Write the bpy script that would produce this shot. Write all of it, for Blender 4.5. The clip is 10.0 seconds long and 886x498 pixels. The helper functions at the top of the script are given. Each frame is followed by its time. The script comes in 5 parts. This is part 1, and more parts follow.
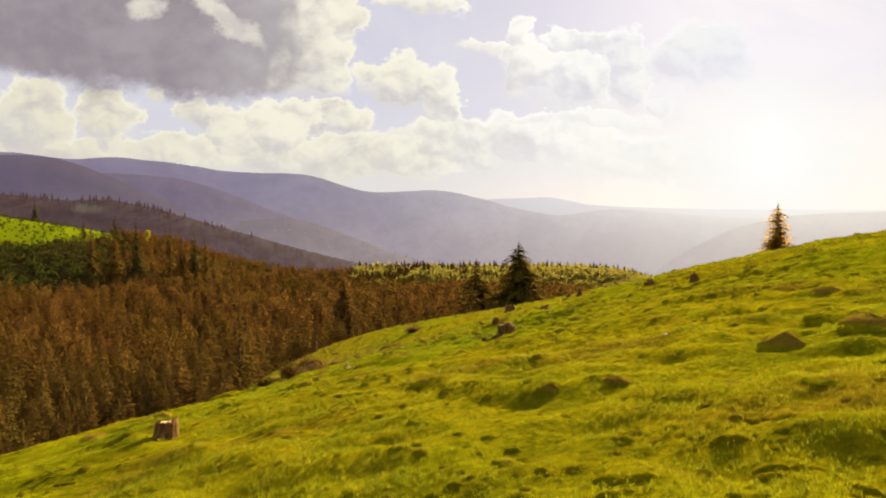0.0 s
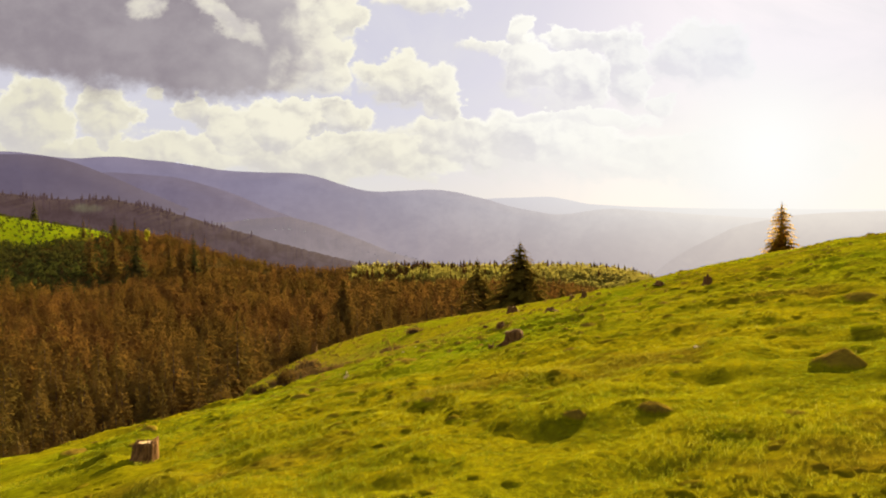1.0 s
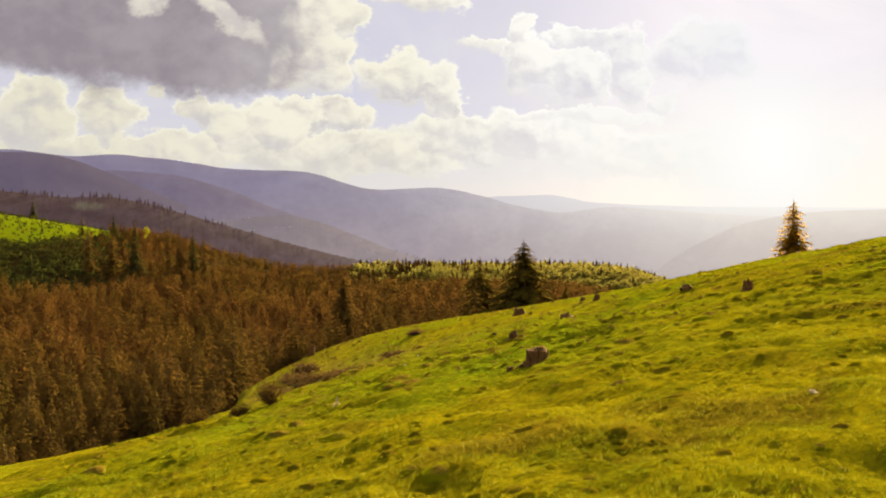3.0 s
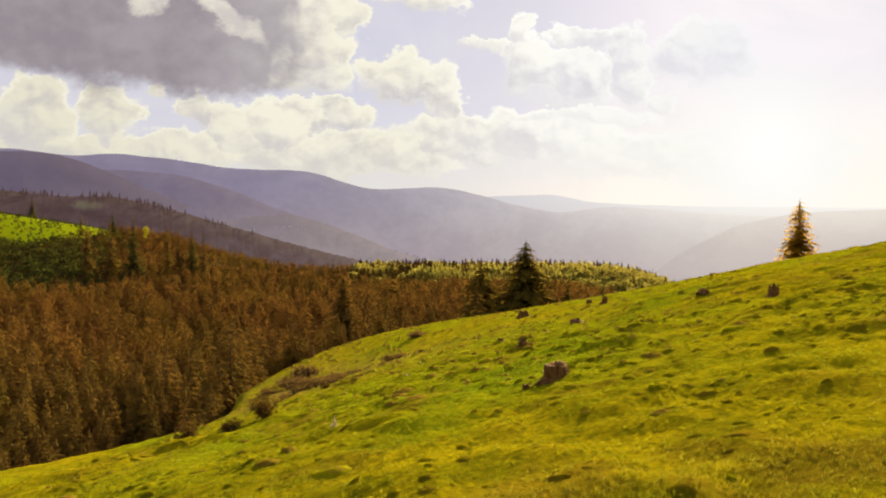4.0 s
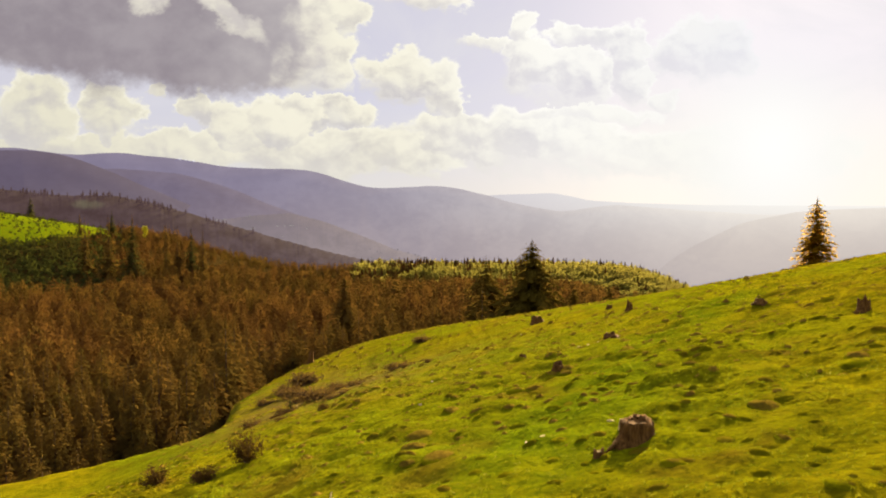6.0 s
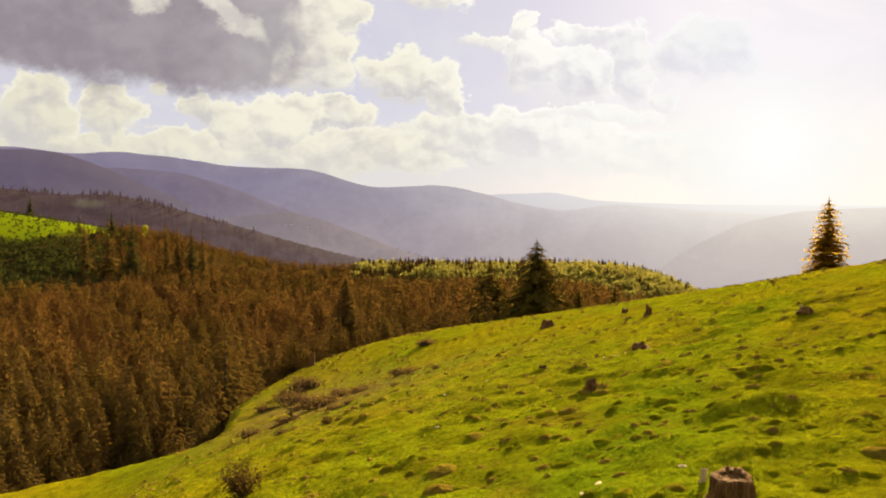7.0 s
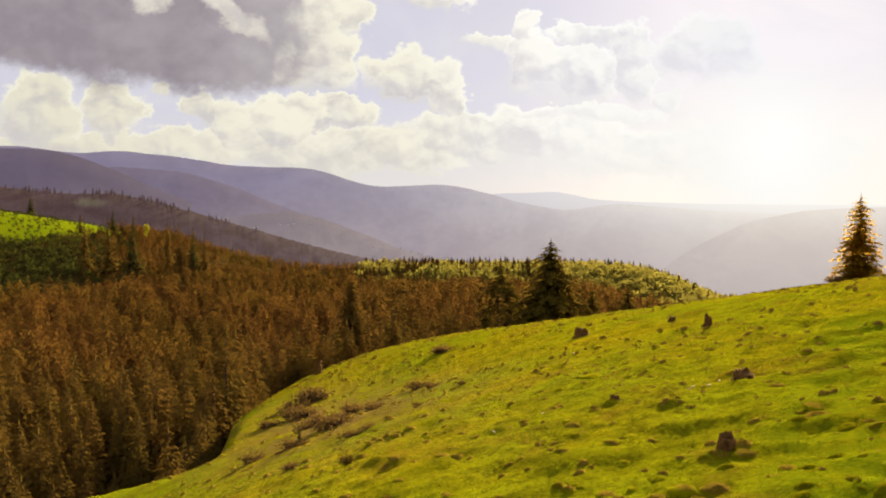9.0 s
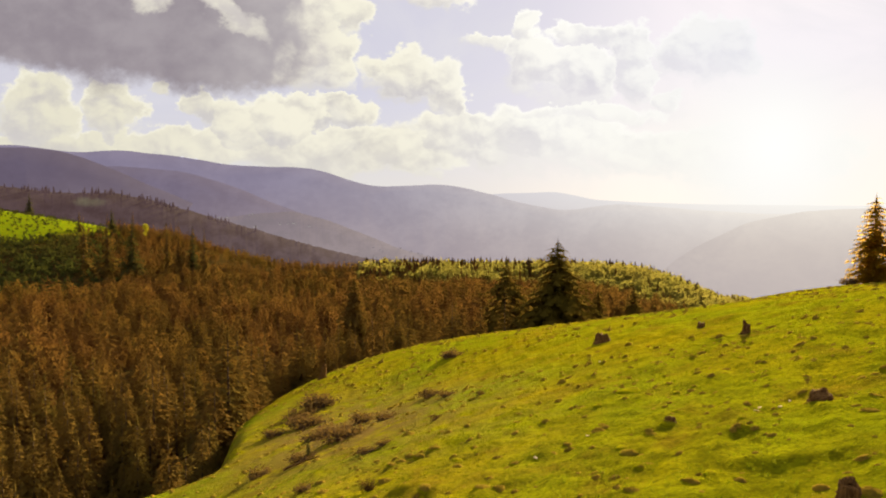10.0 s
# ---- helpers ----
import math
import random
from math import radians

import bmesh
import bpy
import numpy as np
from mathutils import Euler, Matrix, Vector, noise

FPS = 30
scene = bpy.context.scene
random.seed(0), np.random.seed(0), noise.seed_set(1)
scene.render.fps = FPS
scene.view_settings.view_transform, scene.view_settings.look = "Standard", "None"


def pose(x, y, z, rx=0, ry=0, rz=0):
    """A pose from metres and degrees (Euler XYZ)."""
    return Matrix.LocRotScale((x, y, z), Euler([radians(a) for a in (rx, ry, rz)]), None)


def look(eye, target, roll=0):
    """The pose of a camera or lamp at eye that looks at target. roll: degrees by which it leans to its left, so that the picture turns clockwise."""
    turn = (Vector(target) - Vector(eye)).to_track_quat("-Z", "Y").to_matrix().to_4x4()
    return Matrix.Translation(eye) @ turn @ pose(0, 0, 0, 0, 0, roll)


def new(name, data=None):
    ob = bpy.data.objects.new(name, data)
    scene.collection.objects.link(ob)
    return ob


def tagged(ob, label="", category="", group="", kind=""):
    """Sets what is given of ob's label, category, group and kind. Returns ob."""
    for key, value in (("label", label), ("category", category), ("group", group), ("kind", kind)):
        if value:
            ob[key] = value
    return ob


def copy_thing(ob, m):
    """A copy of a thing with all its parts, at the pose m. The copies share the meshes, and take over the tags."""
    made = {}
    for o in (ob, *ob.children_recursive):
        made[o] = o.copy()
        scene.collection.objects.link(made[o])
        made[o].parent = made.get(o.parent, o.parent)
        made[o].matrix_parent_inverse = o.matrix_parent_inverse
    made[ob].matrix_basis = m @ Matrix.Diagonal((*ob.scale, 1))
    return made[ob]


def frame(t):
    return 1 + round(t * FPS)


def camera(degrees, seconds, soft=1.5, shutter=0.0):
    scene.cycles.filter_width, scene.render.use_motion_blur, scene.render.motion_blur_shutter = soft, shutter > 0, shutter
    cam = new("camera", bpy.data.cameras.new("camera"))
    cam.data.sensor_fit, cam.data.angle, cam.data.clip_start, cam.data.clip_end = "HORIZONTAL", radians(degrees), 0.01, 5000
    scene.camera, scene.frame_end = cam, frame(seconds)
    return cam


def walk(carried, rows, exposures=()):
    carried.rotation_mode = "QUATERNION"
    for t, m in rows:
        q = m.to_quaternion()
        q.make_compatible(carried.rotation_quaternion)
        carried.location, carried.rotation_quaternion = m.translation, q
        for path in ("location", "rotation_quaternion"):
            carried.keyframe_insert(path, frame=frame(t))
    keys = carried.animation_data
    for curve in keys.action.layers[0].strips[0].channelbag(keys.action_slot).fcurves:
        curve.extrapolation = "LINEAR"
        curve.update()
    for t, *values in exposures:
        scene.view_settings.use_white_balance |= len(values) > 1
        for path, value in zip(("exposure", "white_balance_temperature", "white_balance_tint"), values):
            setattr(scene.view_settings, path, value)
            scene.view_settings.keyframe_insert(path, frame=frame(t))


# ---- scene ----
cam = camera(70.0, 10.0, soft=2.0)
PATH = [
    (0, (0.245, 0.551, 10.129), (0.247, 2.549, 10.057), 0.0),
    (0.5, (0.167, 1.096, 10.151), (0.168, 3.095, 10.077), -0.0),
    (1, (0.123, 1.762, 10.163), (0.125, 3.76, 10.089), 0.0),
    (1.5, (0.093, 2.541, 10.149), (0.093, 4.54, 10.073), -0.0),
    (2, (0.037, 3.281, 10.137), (0.037, 5.28, 10.061), -0.0),
    (2.5, (-0.004, 4.169, 10.141), (-0.005, 6.168, 10.062), -0.0),
    (4, (-0.289, 6.555, 10.194), (-0.291, 8.553, 10.113), 0.1),
    (4.5, (-0.383, 7.465, 10.248), (-0.386, 9.463, 10.165), -0.0),
    (5, (-0.518, 8.543, 10.253), (-0.521, 10.542, 10.169), 0.0),
    (5.5, (-0.684, 9.616, 10.233), (-0.688, 11.614, 10.149), 0.0),
    (7, (-1.492, 12.922, 10.286), (-1.499, 14.92, 10.199), 0.1),
    (7.5, (-1.805, 14.25, 10.231), (-1.813, 16.248, 10.144), 0.1),
    (8, (-2.182, 15.661, 10.179), (-2.194, 17.659, 10.091), 0.1),
    (8.5, (-2.635, 16.939, 10.153), (-2.647, 18.937, 10.065), 0.0),
    (9, (-3.144, 18.16, 10.158), (-3.158, 20.158, 10.069), 0.1),
    (9.5, (-3.678, 19.421, 10.167), (-3.691, 21.419, 10.078), 0.1),
    (10, (-4.3, 20.52, 10.171), (-4.312, 22.518, 10.082), 0.2),
]
walk(cam, [(t, look(eye, target, roll)) for t, eye, target, roll in PATH])

# ---- light ----
SUN_AZ, SUN_EL = radians(27.0), radians(19.0)
EXPOSURE = 2.1
scene.view_settings.exposure = EXPOSURE
sun = new("sun", bpy.data.lights.new("sun", "SUN"))
sun.data.energy, sun.data.angle, sun.data.color = 5.0, radians(2.0), (1.0, 0.775, 0.45)
toward = Vector((math.sin(SUN_AZ) * math.cos(SUN_EL), math.cos(SUN_AZ) * math.cos(SUN_EL), math.sin(SUN_EL)))
sun.matrix_world = look(toward * 300, (0, 0, 0))


class Nodes:
    """A short way to write node trees."""

    def __init__(self, tree):
        self.tree = tree
        tree.nodes.clear()

    def add(self, kind):
        return self.tree.nodes.new(kind)

    def put(self, socket, value):
        if hasattr(value, "is_output"):
            self.tree.links.new(value, socket)
        elif isinstance(value, (tuple, list)) and len(value) == 3 and socket.type == "RGBA":
            socket.default_value = (*value, 1.0)
        else:
            socket.default_value = value

    def math(self, op, a, b=0.0, c=0.0, clamp=False):
        node = self.add("ShaderNodeMath")
        node.operation, node.use_clamp = op, clamp
        for i, v in enumerate((a, b, c)):
            self.put(node.inputs[i], v)
        return node.outputs[0]

    def smooth(self, v, lo, hi):
        node = self.add("ShaderNodeMapRange")
        node.interpolation_type = "SMOOTHSTEP"
        for i, w in enumerate((v, lo, hi, 0.0, 1.0)):
            self.put(node.inputs[i], w)
        return node.outputs[0]

    def mix(self, fac, a, b, mode="MIX"):
        node = self.add("ShaderNodeMix")
        node.data_type, node.blend_type = "RGBA", mode
        self.put(node.inputs[0], fac)
        self.put(node.inputs[6], a)
        self.put(node.inputs[7], b)
        return node.outputs[2]

    def noise(self, vec, scale, detail=4.0, rough=0.55, warp=0.0, kind="Fac"):
        node = self.add("ShaderNodeTexNoise")
        self.put(node.inputs["Vector"], vec)
        for key, v in (("Scale", scale), ("Detail", detail), ("Roughness", rough), ("Distortion", warp)):
            self.put(node.inputs[key], v)
        return node.outputs[kind]


# The sky: a hazy bright evening with backlit cumulus. Clouds are (across, up, half width, half height, thickness),
# across and up being tangents from due ahead at the horizon.
DARK_CLOUD = [
    (-0.66, 0.33, 0.20, 0.085, 2.2), (-0.50, 0.33, 0.18, 0.098, 2.2), (-0.345, 0.280, 0.15, 0.080, 2.2), (-0.27, 0.31, 0.09, 0.09, 2.1),
]
HIGH_CLOUDS = [
    (-0.205, 0.275, 0.062, 0.085, 1.0), (-0.170, 0.335, 0.048, 0.050, 0.9), (-0.025, 0.340, 0.066, 0.018, 0.8), (-0.058, 0.224, 0.080, 0.034, 0.95),
    (0.002, 0.188, 0.036, 0.042, 0.9), (0.116, 0.300, 0.022, 0.030, 0.75), (0.130, 0.255, 0.045, 0.045, 0.85), (0.060, 0.280, 0.040, 0.012, 0.6),
    (0.198, 0.228, 0.075, 0.048, 0.95), (0.222, 0.292, 0.060, 0.022, 0.8), (0.285, 0.262, 0.030, 0.050, 0.85), (0.300, 0.226, 0.036, 0.036, 0.85),
    (0.400, 0.265, 0.080, 0.050, 0.9), (0.352, 0.188, 0.028, 0.016, 0.8),
]
LOW_CLOUDS = [
    (-0.645, 0.168, 0.066, 0.058, 0.95), (-0.527, 0.178, 0.050, 0.044, 0.95), (-0.442, 0.202, 0.020, 0.010, 0.7), (-0.388, 0.168, 0.024, 0.026, 0.9),
    (-0.330, 0.140, 0.060, 0.036, 0.9), (-0.255, 0.150, 0.065, 0.036, 0.95), (-0.165, 0.162, 0.060, 0.024, 0.9), (0.010, 0.155, 0.030, 0.030, 0.8),
    (-0.50, 0.110, 0.32, 0.030, 0.85), (-0.16, 0.108, 0.22, 0.034, 0.85), (0.09, 0.130, 0.17, 0.040, 0.85), (0.20, 0.165, 0.13, 0.020, 0.6),
    (0.36, 0.105, 0.28, 0.035, 0.7), (-1.1, 0.22, 0.25, 0.10, 1.2), (0.95, 0.24, 0.22, 0.08, 0.9),
]


def make_sky():
    world = bpy.data.worlds.new("sky")
    scene.world = world
    world.use_nodes = True
    n = Nodes(world.node_tree)
    way = n.add("ShaderNodeTexCoord").outputs["Generated"]
    xyz = n.add("ShaderNodeSeparateXYZ")
    n.put(xyz.inputs[0], way)
    ahead = n.math("MAXIMUM", xyz.outputs[1], 0.2)
    u, v = n.math("DIVIDE", xyz.outputs[0], ahead), n.math("DIVIDE", xyz.outputs[2], ahead)

    def plane(du, dv):
        flat = n.add("ShaderNodeCombineXYZ")
        n.put(flat.inputs[0], n.math("ADD", u, du))
        n.put(flat.inputs[1], n.math("MULTIPLY", n.math("ADD", v, dv), 1.25))
        return flat.outputs[0]

    p = plane(0.0, 0.0)
    sky = n.add("ShaderNodeTexSky")
    sky.sky_type, sky.sun_disc, sky.sun_elevation, sky.sun_rotation = "NISHITA", False, SUN_EL, SUN_AZ
    air = n.mix(1.0, sky.outputs[0], (0.055, 0.055, 0.055), "MULTIPLY")
    air = n.mix(0.86, air, (0.288, 0.274, 0.318))
    # thin veils of high cloud
    wisp = n.smooth(n.noise(p, 3.5, 6.0, 0.6, 0.8), 0.40, 0.72)
    air = n.mix(n.math("MULTIPLY", wisp, 0.55), air, (0.346, 0.338, 0.342))
    # billows that push the edges of the clouds about
    def warped(scale, amount, detail):
        tex = n.add("ShaderNodeTexNoise")
        n.put(tex.inputs["Vector"], p)
        for key, value in (("Scale", scale), ("Detail", detail), ("Roughness", 0.6)):
            tex.inputs[key].default_value = value
        split = n.add("ShaderNodeSeparateColor")
        n.put(split.inputs[0], tex.outputs["Color"])
        return [n.math("MULTIPLY", n.math("SUBTRACT", split.outputs[k], 0.5), amount) for k in (0, 1)]

    w1, w2 = warped(6.0, 0.11, 2.0), warped(20.0, 0.085, 6.0)
    uw = n.math("ADD", u, n.math("ADD", w1[0], w2[0]))
    vw = n.math("ADD", v, n.math("MULTIPLY", n.math("ADD", w1[1], w2[1]), 0.7))

    def gather(clouds, soft):
        """Density of a bank of clouds, and how high in its own cloud each place lies."""
        body, rise = None, None
        for cu, cv, rx, ry, thick in clouds:
            du = n.math("MULTIPLY", n.math("SUBTRACT", uw, cu), 1.0 / rx)
            dv = n.math("MULTIPLY", n.math("SUBTRACT", vw, cv), 1.0 / ry)
            d2 = n.math("ADD", n.math("MULTIPLY", du, du), n.math("MULTIPLY", dv, dv))
            one = n.math("MULTIPLY", n.math("MINIMUM", n.math("MULTIPLY", n.math("SUBTRACT", 1.2, n.math("SQRT", d2)), 2.2), 1.0), min(thick, 1.0))
            lit = n.math("ADD", n.math("MULTIPLY", dv, 0.5), n.math("MULTIPLY", du, 0.25))
            if body is None:
                body, rise = one, lit
            else:
                win = n.smooth(n.math("SUBTRACT", one, body), -0.15, 0.15)
                rise = n.math("ADD", n.math("MULTIPLY", lit, win), n.math("MULTIPLY", rise, n.math("SUBTRACT", 1.0, win)))
                body = n.math("SMOOTH_MAX", body, one, soft)
        return body, rise

    puff = n.math("SUBTRACT", n.noise(p, 24.0, 6.0, 0.56, 0.4), 0.5)
    # the same billows a little towards the light: their difference is the shading of each one
    puff_up = n.math("SUBTRACT", n.noise(plane(0.009, 0.014), 24.0, 6.0, 0.52, 0.4), 0.5)
    emboss = n.math("SUBTRACT", puff, puff_up)
    roll = n.math("SUBTRACT", n.noise(p, 9.0, 4.0, 0.55), 0.5)
    # bright cumulus: thin edges and tops shine, middles and undersides turn lavender grey
    body, rise = gather(HIGH_CLOUDS + LOW_CLOUDS, 0.24)
    # crisp billowing tops, bases that dissolve
    depth = n.math("ADD", body, n.math("MULTIPLY", puff, 1.35))
    base = n.smooth(n.math("ADD", rise, n.math("MULTIPLY", roll, 0.4)), 0.15, -0.55)
    mask = n.smooth(depth, n.math("MULTIPLY", base, -0.12), n.math("ADD", 0.36, n.math("MULTIPLY", base, 0.6)))
    mask = n.math("MULTIPLY", mask, n.math("SUBTRACT", 1.0, n.math("MULTIPLY", base, 0.25)))
    rim = n.math("MULTIPLY", n.smooth(depth, 0.62, 0.22), n.smooth(base, 0.8, 0.1))
    light = n.math("ADD", n.math("MULTIPLY", rise, 0.9), n.math("ADD", n.math("MULTIPLY", emboss, 2.2), n.math("MULTIPLY", roll, 2.0)))
    core = n.smooth(n.math("ADD", body, n.math("MULTIPLY", puff, 0.6)), 0.25, 1.0)
    shade = n.math("MULTIPLY", core, n.smooth(light, 0.6, -0.75))
    under = n.math("MULTIPLY", n.smooth(n.math("ADD", rise, roll), 0.05, -0.6), 0.6)
    shade = n.math("MAXIMUM", shade, under)
    sunward = n.smooth(u, -0.12, 0.20)
    bright = n.mix(sunward, n.mix(n.smooth(u, -0.2, -0.6), (0.400, 0.383, 0.318), (0.352, 0.336, 0.268)), (0.432, 0.424, 0.396))
    cloud = n.mix(shade, bright, n.mix(sunward, (0.255, 0.240, 0.232), (0.300, 0.289, 0.308)))
    cloud = n.mix(n.math("MULTIPLY", rim, 0.6), cloud, n.mix(sunward, (0.425, 0.410, 0.345), (0.470, 0.462, 0.440)))
    colour = n.mix(mask, air, cloud)
    # the big grey cloud, smooth below and bright along its sunward side
    heavy, hrise = gather(DARK_CLOUD, 0.3)
    hmask = n.smooth(n.math("ADD", heavy, n.math("MULTIPLY", puff, 0.45)), -0.20, 0.60)
    grey = n.mix(n.smooth(n.math("ADD", roll, n.math("MULTIPLY", emboss, 0.35)), -0.2, 0.24), (0.130, 0.113, 0.126), (0.166, 0.148, 0.158))
    grey = n.mix(n.smooth(uw, -0.44, -0.25), grey, n.mix(n.smooth(roll, -0.2, 0.25), (0.176, 0.159, 0.168), (0.240, 0.222, 0.220)))
    cream = n.mix(n.smooth(n.math("ADD", roll, emboss), -0.3, 0.25), (0.300, 0.280, 0.262), (0.400, 0.382, 0.318))
    side = n.smooth(n.math("ADD", n.math("ADD", uw, n.math("MULTIPLY", vw, -0.25)), n.math("MULTIPLY", puff, 0.10)), -0.335, -0.255)
    body_colour = n.mix(n.math("MULTIPLY", side, 0.85), grey, cream)
    colour = n.mix(hmask, colour, body_colour)
    # sunlit gaps in it
    for gu0, gv0, gw, gh, slant, amount in ((-0.350, 0.330, 0.022, 0.044, 1.05, 0.80), (-0.462, 0.352, 0.024, 0.016, 0.0, 0.7)):
        off = n.math("ADD", n.math("SUBTRACT", uw, gu0), n.math("MULTIPLY", n.math("SUBTRACT", vw, gv0), slant))
        gu = n.math("MULTIPLY", off, 1.0 / gw)
        gv = n.math("MULTIPLY", n.math("SUBTRACT", vw, gv0), 1.0 / gh)
        gap = n.smooth(n.math("ADD", n.math("MULTIPLY", gu, gu), n.math("MULTIPLY", gv, gv)), 2.2, 0.0)
        colour = n.mix(n.math("MULTIPLY", gap, amount), colour, cream)
    # the bright mist low over the mountains and the glare round the sun
    low = n.smooth(v, 0.20, 0.02)
    colour = n.mix(n.math("MULTIPLY", low, 0.42), colour, n.mix(n.smooth(u, -0.15, 0.35), (0.346, 0.331, 0.284), (0.412, 0.406, 0.366)))
    su = n.math("SUBTRACT", u, 0.515)
    sv = n.math("SUBTRACT", v, 0.12)
    r = n.math("SQRT", n.math("ADD", n.math("MULTIPLY", su, su), n.math("MULTIPLY", sv, sv)))
    glare = n.math("POWER", n.smooth(r, 0.64, 0.0), 2.5)
    colour = n.mix(n.math("MULTIPLY", glare, 0.90), colour, n.mix(n.smooth(v, 0.10, 0.30), (0.412, 0.404, 0.380), (0.348, 0.350, 0.384)))
    disc = n.math("POWER", n.smooth(r, 0.28, 0.0), 3.0)
    colour = n.mix(disc, colour, (0.440, 0.436, 0.426))
    back = n.add("ShaderNodeBackground")
    n.put(back.inputs[0], colour)
    back.inputs[1].default_value = 0.54
    out = n.add("ShaderNodeOutputWorld")
    n.put(out.inputs[0], back.outputs[0])


make_sky()


# ---- materials ----
def material(name):
    mat = bpy.data.materials.new(name)
    mat.use_nodes = True
    n = Nodes(mat.node_tree)
    coord = n.add("ShaderNodeTexCoord").outputs["Object"]
    out = n.add("ShaderNodeOutputMaterial")
    return mat, n, coord, out.inputs[0]


def surface(n, out, colour, rough=0.8, bump=None, strength=0.4, dist=0.02, leaf=0.0, leaf_colour=None, gloss=0.3):
    """Principled surface, with light shining through it where it is a leaf."""
    b = n.add("ShaderNodeBsdfPrincipled")
    n.put(b.inputs["Base Color"], colour)
    n.put(b.inputs["Roughness"], rough)
    n.put(b.inputs["Specular IOR Level"], gloss)
    if bump is not None:
        bm = n.add("ShaderNodeBump")
        bm.inputs["Strength"].default_value, bm.inputs["Distance"].default_value = strength, dist
        n.put(bm.inputs["Height"], bump)
        n.put(b.inputs["Normal"], bm.outputs[0])
    if not leaf:
        n.put(out, b.outputs[0])
        return
    t = n.add("ShaderNodeBsdfTranslucent")
    n.put(t.inputs[0], leaf_colour if leaf_colour is not None else colour)
    m = n.add("ShaderNodeMixShader")
    m.inputs[0].default_value = leaf
    n.put(m.inputs[1], b.outputs[0])
    n.put(m.inputs[2], t.outputs[0])
    n.put(out, m.outputs[0])


def turf_colours(n, p, fresh, dry, deep):
    """Fresh, dry and mossy patches of pasture at three scales."""
    broad = n.smooth(n.noise(p, 0.09, 3.0, 0.5), 0.32, 0.66)
    patch = n.smooth(n.noise(p, 0.7, 4.0, 0.6), 0.40, 0.64)
    fine = n.noise(p, 9.0, 5.0, 0.65)
    c = n.mix(broad, fresh, dry)
    c = n.mix(n.math("MULTIPLY", patch, 0.75), c, deep)
    dimple = n.smooth(n.noise(p, 3.4, 3.0, 0.6), 0.50, 0.66)
    c = n.mix(n.math("MULTIPLY", dimple, 0.62), c, n.mix(0.35, deep, (0.04, 0.03, 0.002)))
    bare = n.math("MULTIPLY", n.smooth(n.noise(p, 0.32, 5.0, 0.62, 0.4), 0.52, 0.70), 0.6)
    c = n.mix(bare, c, (0.215, 0.135, 0.010))
    return n.mix(n.smooth(fine, 0.35, 0.75), n.mix(0.35, c, (0.02, 0.02, 0.004)), c)


def make_turf():
    mat, n, p, out = material("pasture_turf")
    c = turf_colours(n, p, (0.252, 0.298, 0.004), (0.350, 0.290, 0.004), (0.166, 0.162, 0.003))
    lush = n.add("ShaderNodeAttribute")
    lush.attribute_name = "lush"
    c = n.mix(n.math("MULTIPLY", lush.outputs["Fac"], n.smooth(n.noise(p, 0.8, 4.0, 0.6), 0.25, 0.6)), c, (0.120, 0.190, 0.004))
    dry = n.add("ShaderNodeAttribute")
    dry.attribute_name = "dry"
    c = n.mix(n.math("MULTIPLY", dry.outputs["Fac"], n.smooth(n.noise(p, 0.55, 5.0, 0.65), 0.34, 0.56)), c, (0.150, 0.096, 0.030))
    wood = n.add("ShaderNodeAttribute")
    wood.attribute_name = "wood"
    litter = n.mix(n.noise(p, 0.6, 5.0, 0.6), (0.035, 0.022, 0.006), (0.080, 0.050, 0.012))
    c = n.mix(wood.outputs["Fac"], c, litter)
    rough_grass = n.math("ADD", n.noise(p, 14.0, 6.0, 0.7), n.math("MULTIPLY", n.noise(p, 3.2, 4.0, 0.6), 1.6))
    surface(n, out, c, 0.9, rough_grass, 1.0, 0.14, leaf=0.25, leaf_colour=c, gloss=0.0)
    return mat


def make_blades():
    mat, n, p, out = material("grass_blade")
    isle = n.add("ShaderNodeNewGeometry").outputs["Random Per Island"]
    c = turf_colours(n, p, (0.232, 0.312, 0.004), (0.315, 0.295, 0.004), (0.150, 0.190, 0.004))
    c = n.mix(n.math("MULTIPLY", n.smooth(isle, 0.8, 1.0), 0.6), c, (0.40, 0.38, 0.04))
    c = n.mix(n.math("MULTIPLY", n.smooth(isle, 0.45, 0.0), 0.6), c, (0.070, 0.085, 0.004))
    surface(n, out, c, 0.7, leaf=0.45, leaf_colour=c, gloss=0.03)
    return mat


def make_needles(name, dark, light, warm, leaf=0.25, through_light=(0.20, 0.12, 0.01)):
    mat, n, p, out = material(name)
    r = n.add("ShaderNodeObjectInfo").outputs["Random"]
    isle = n.add("ShaderNodeNewGeometry").outputs["Random Per Island"]
    c = n.mix(n.noise(p, 0.9, 3.0), dark, light)
    tint = n.add("ShaderNodeAttribute")
    tint.attribute_name = "tint"
    c = n.mix(n.math("MULTIPLY", r, 0.6), c, warm)
    c = n.mix(tint.outputs["Fac"], n.mix(0.25, c, light), n.mix(0.65, c, [v * 0.75 for v in dark]))
    c = n.mix(n.math("MULTIPLY", isle, 0.16), c, light)
    broad = n.smooth(n.noise(p, 0.03, 4.0, 0.55), 0.40, 0.60)
    c = n.mix(n.math("MULTIPLY", broad, 0.65), c, warm)
    surface(n, out, c, 0.9, leaf=leaf, leaf_colour=n.mix(0.5, c, through_light), gloss=0.0)
    return mat


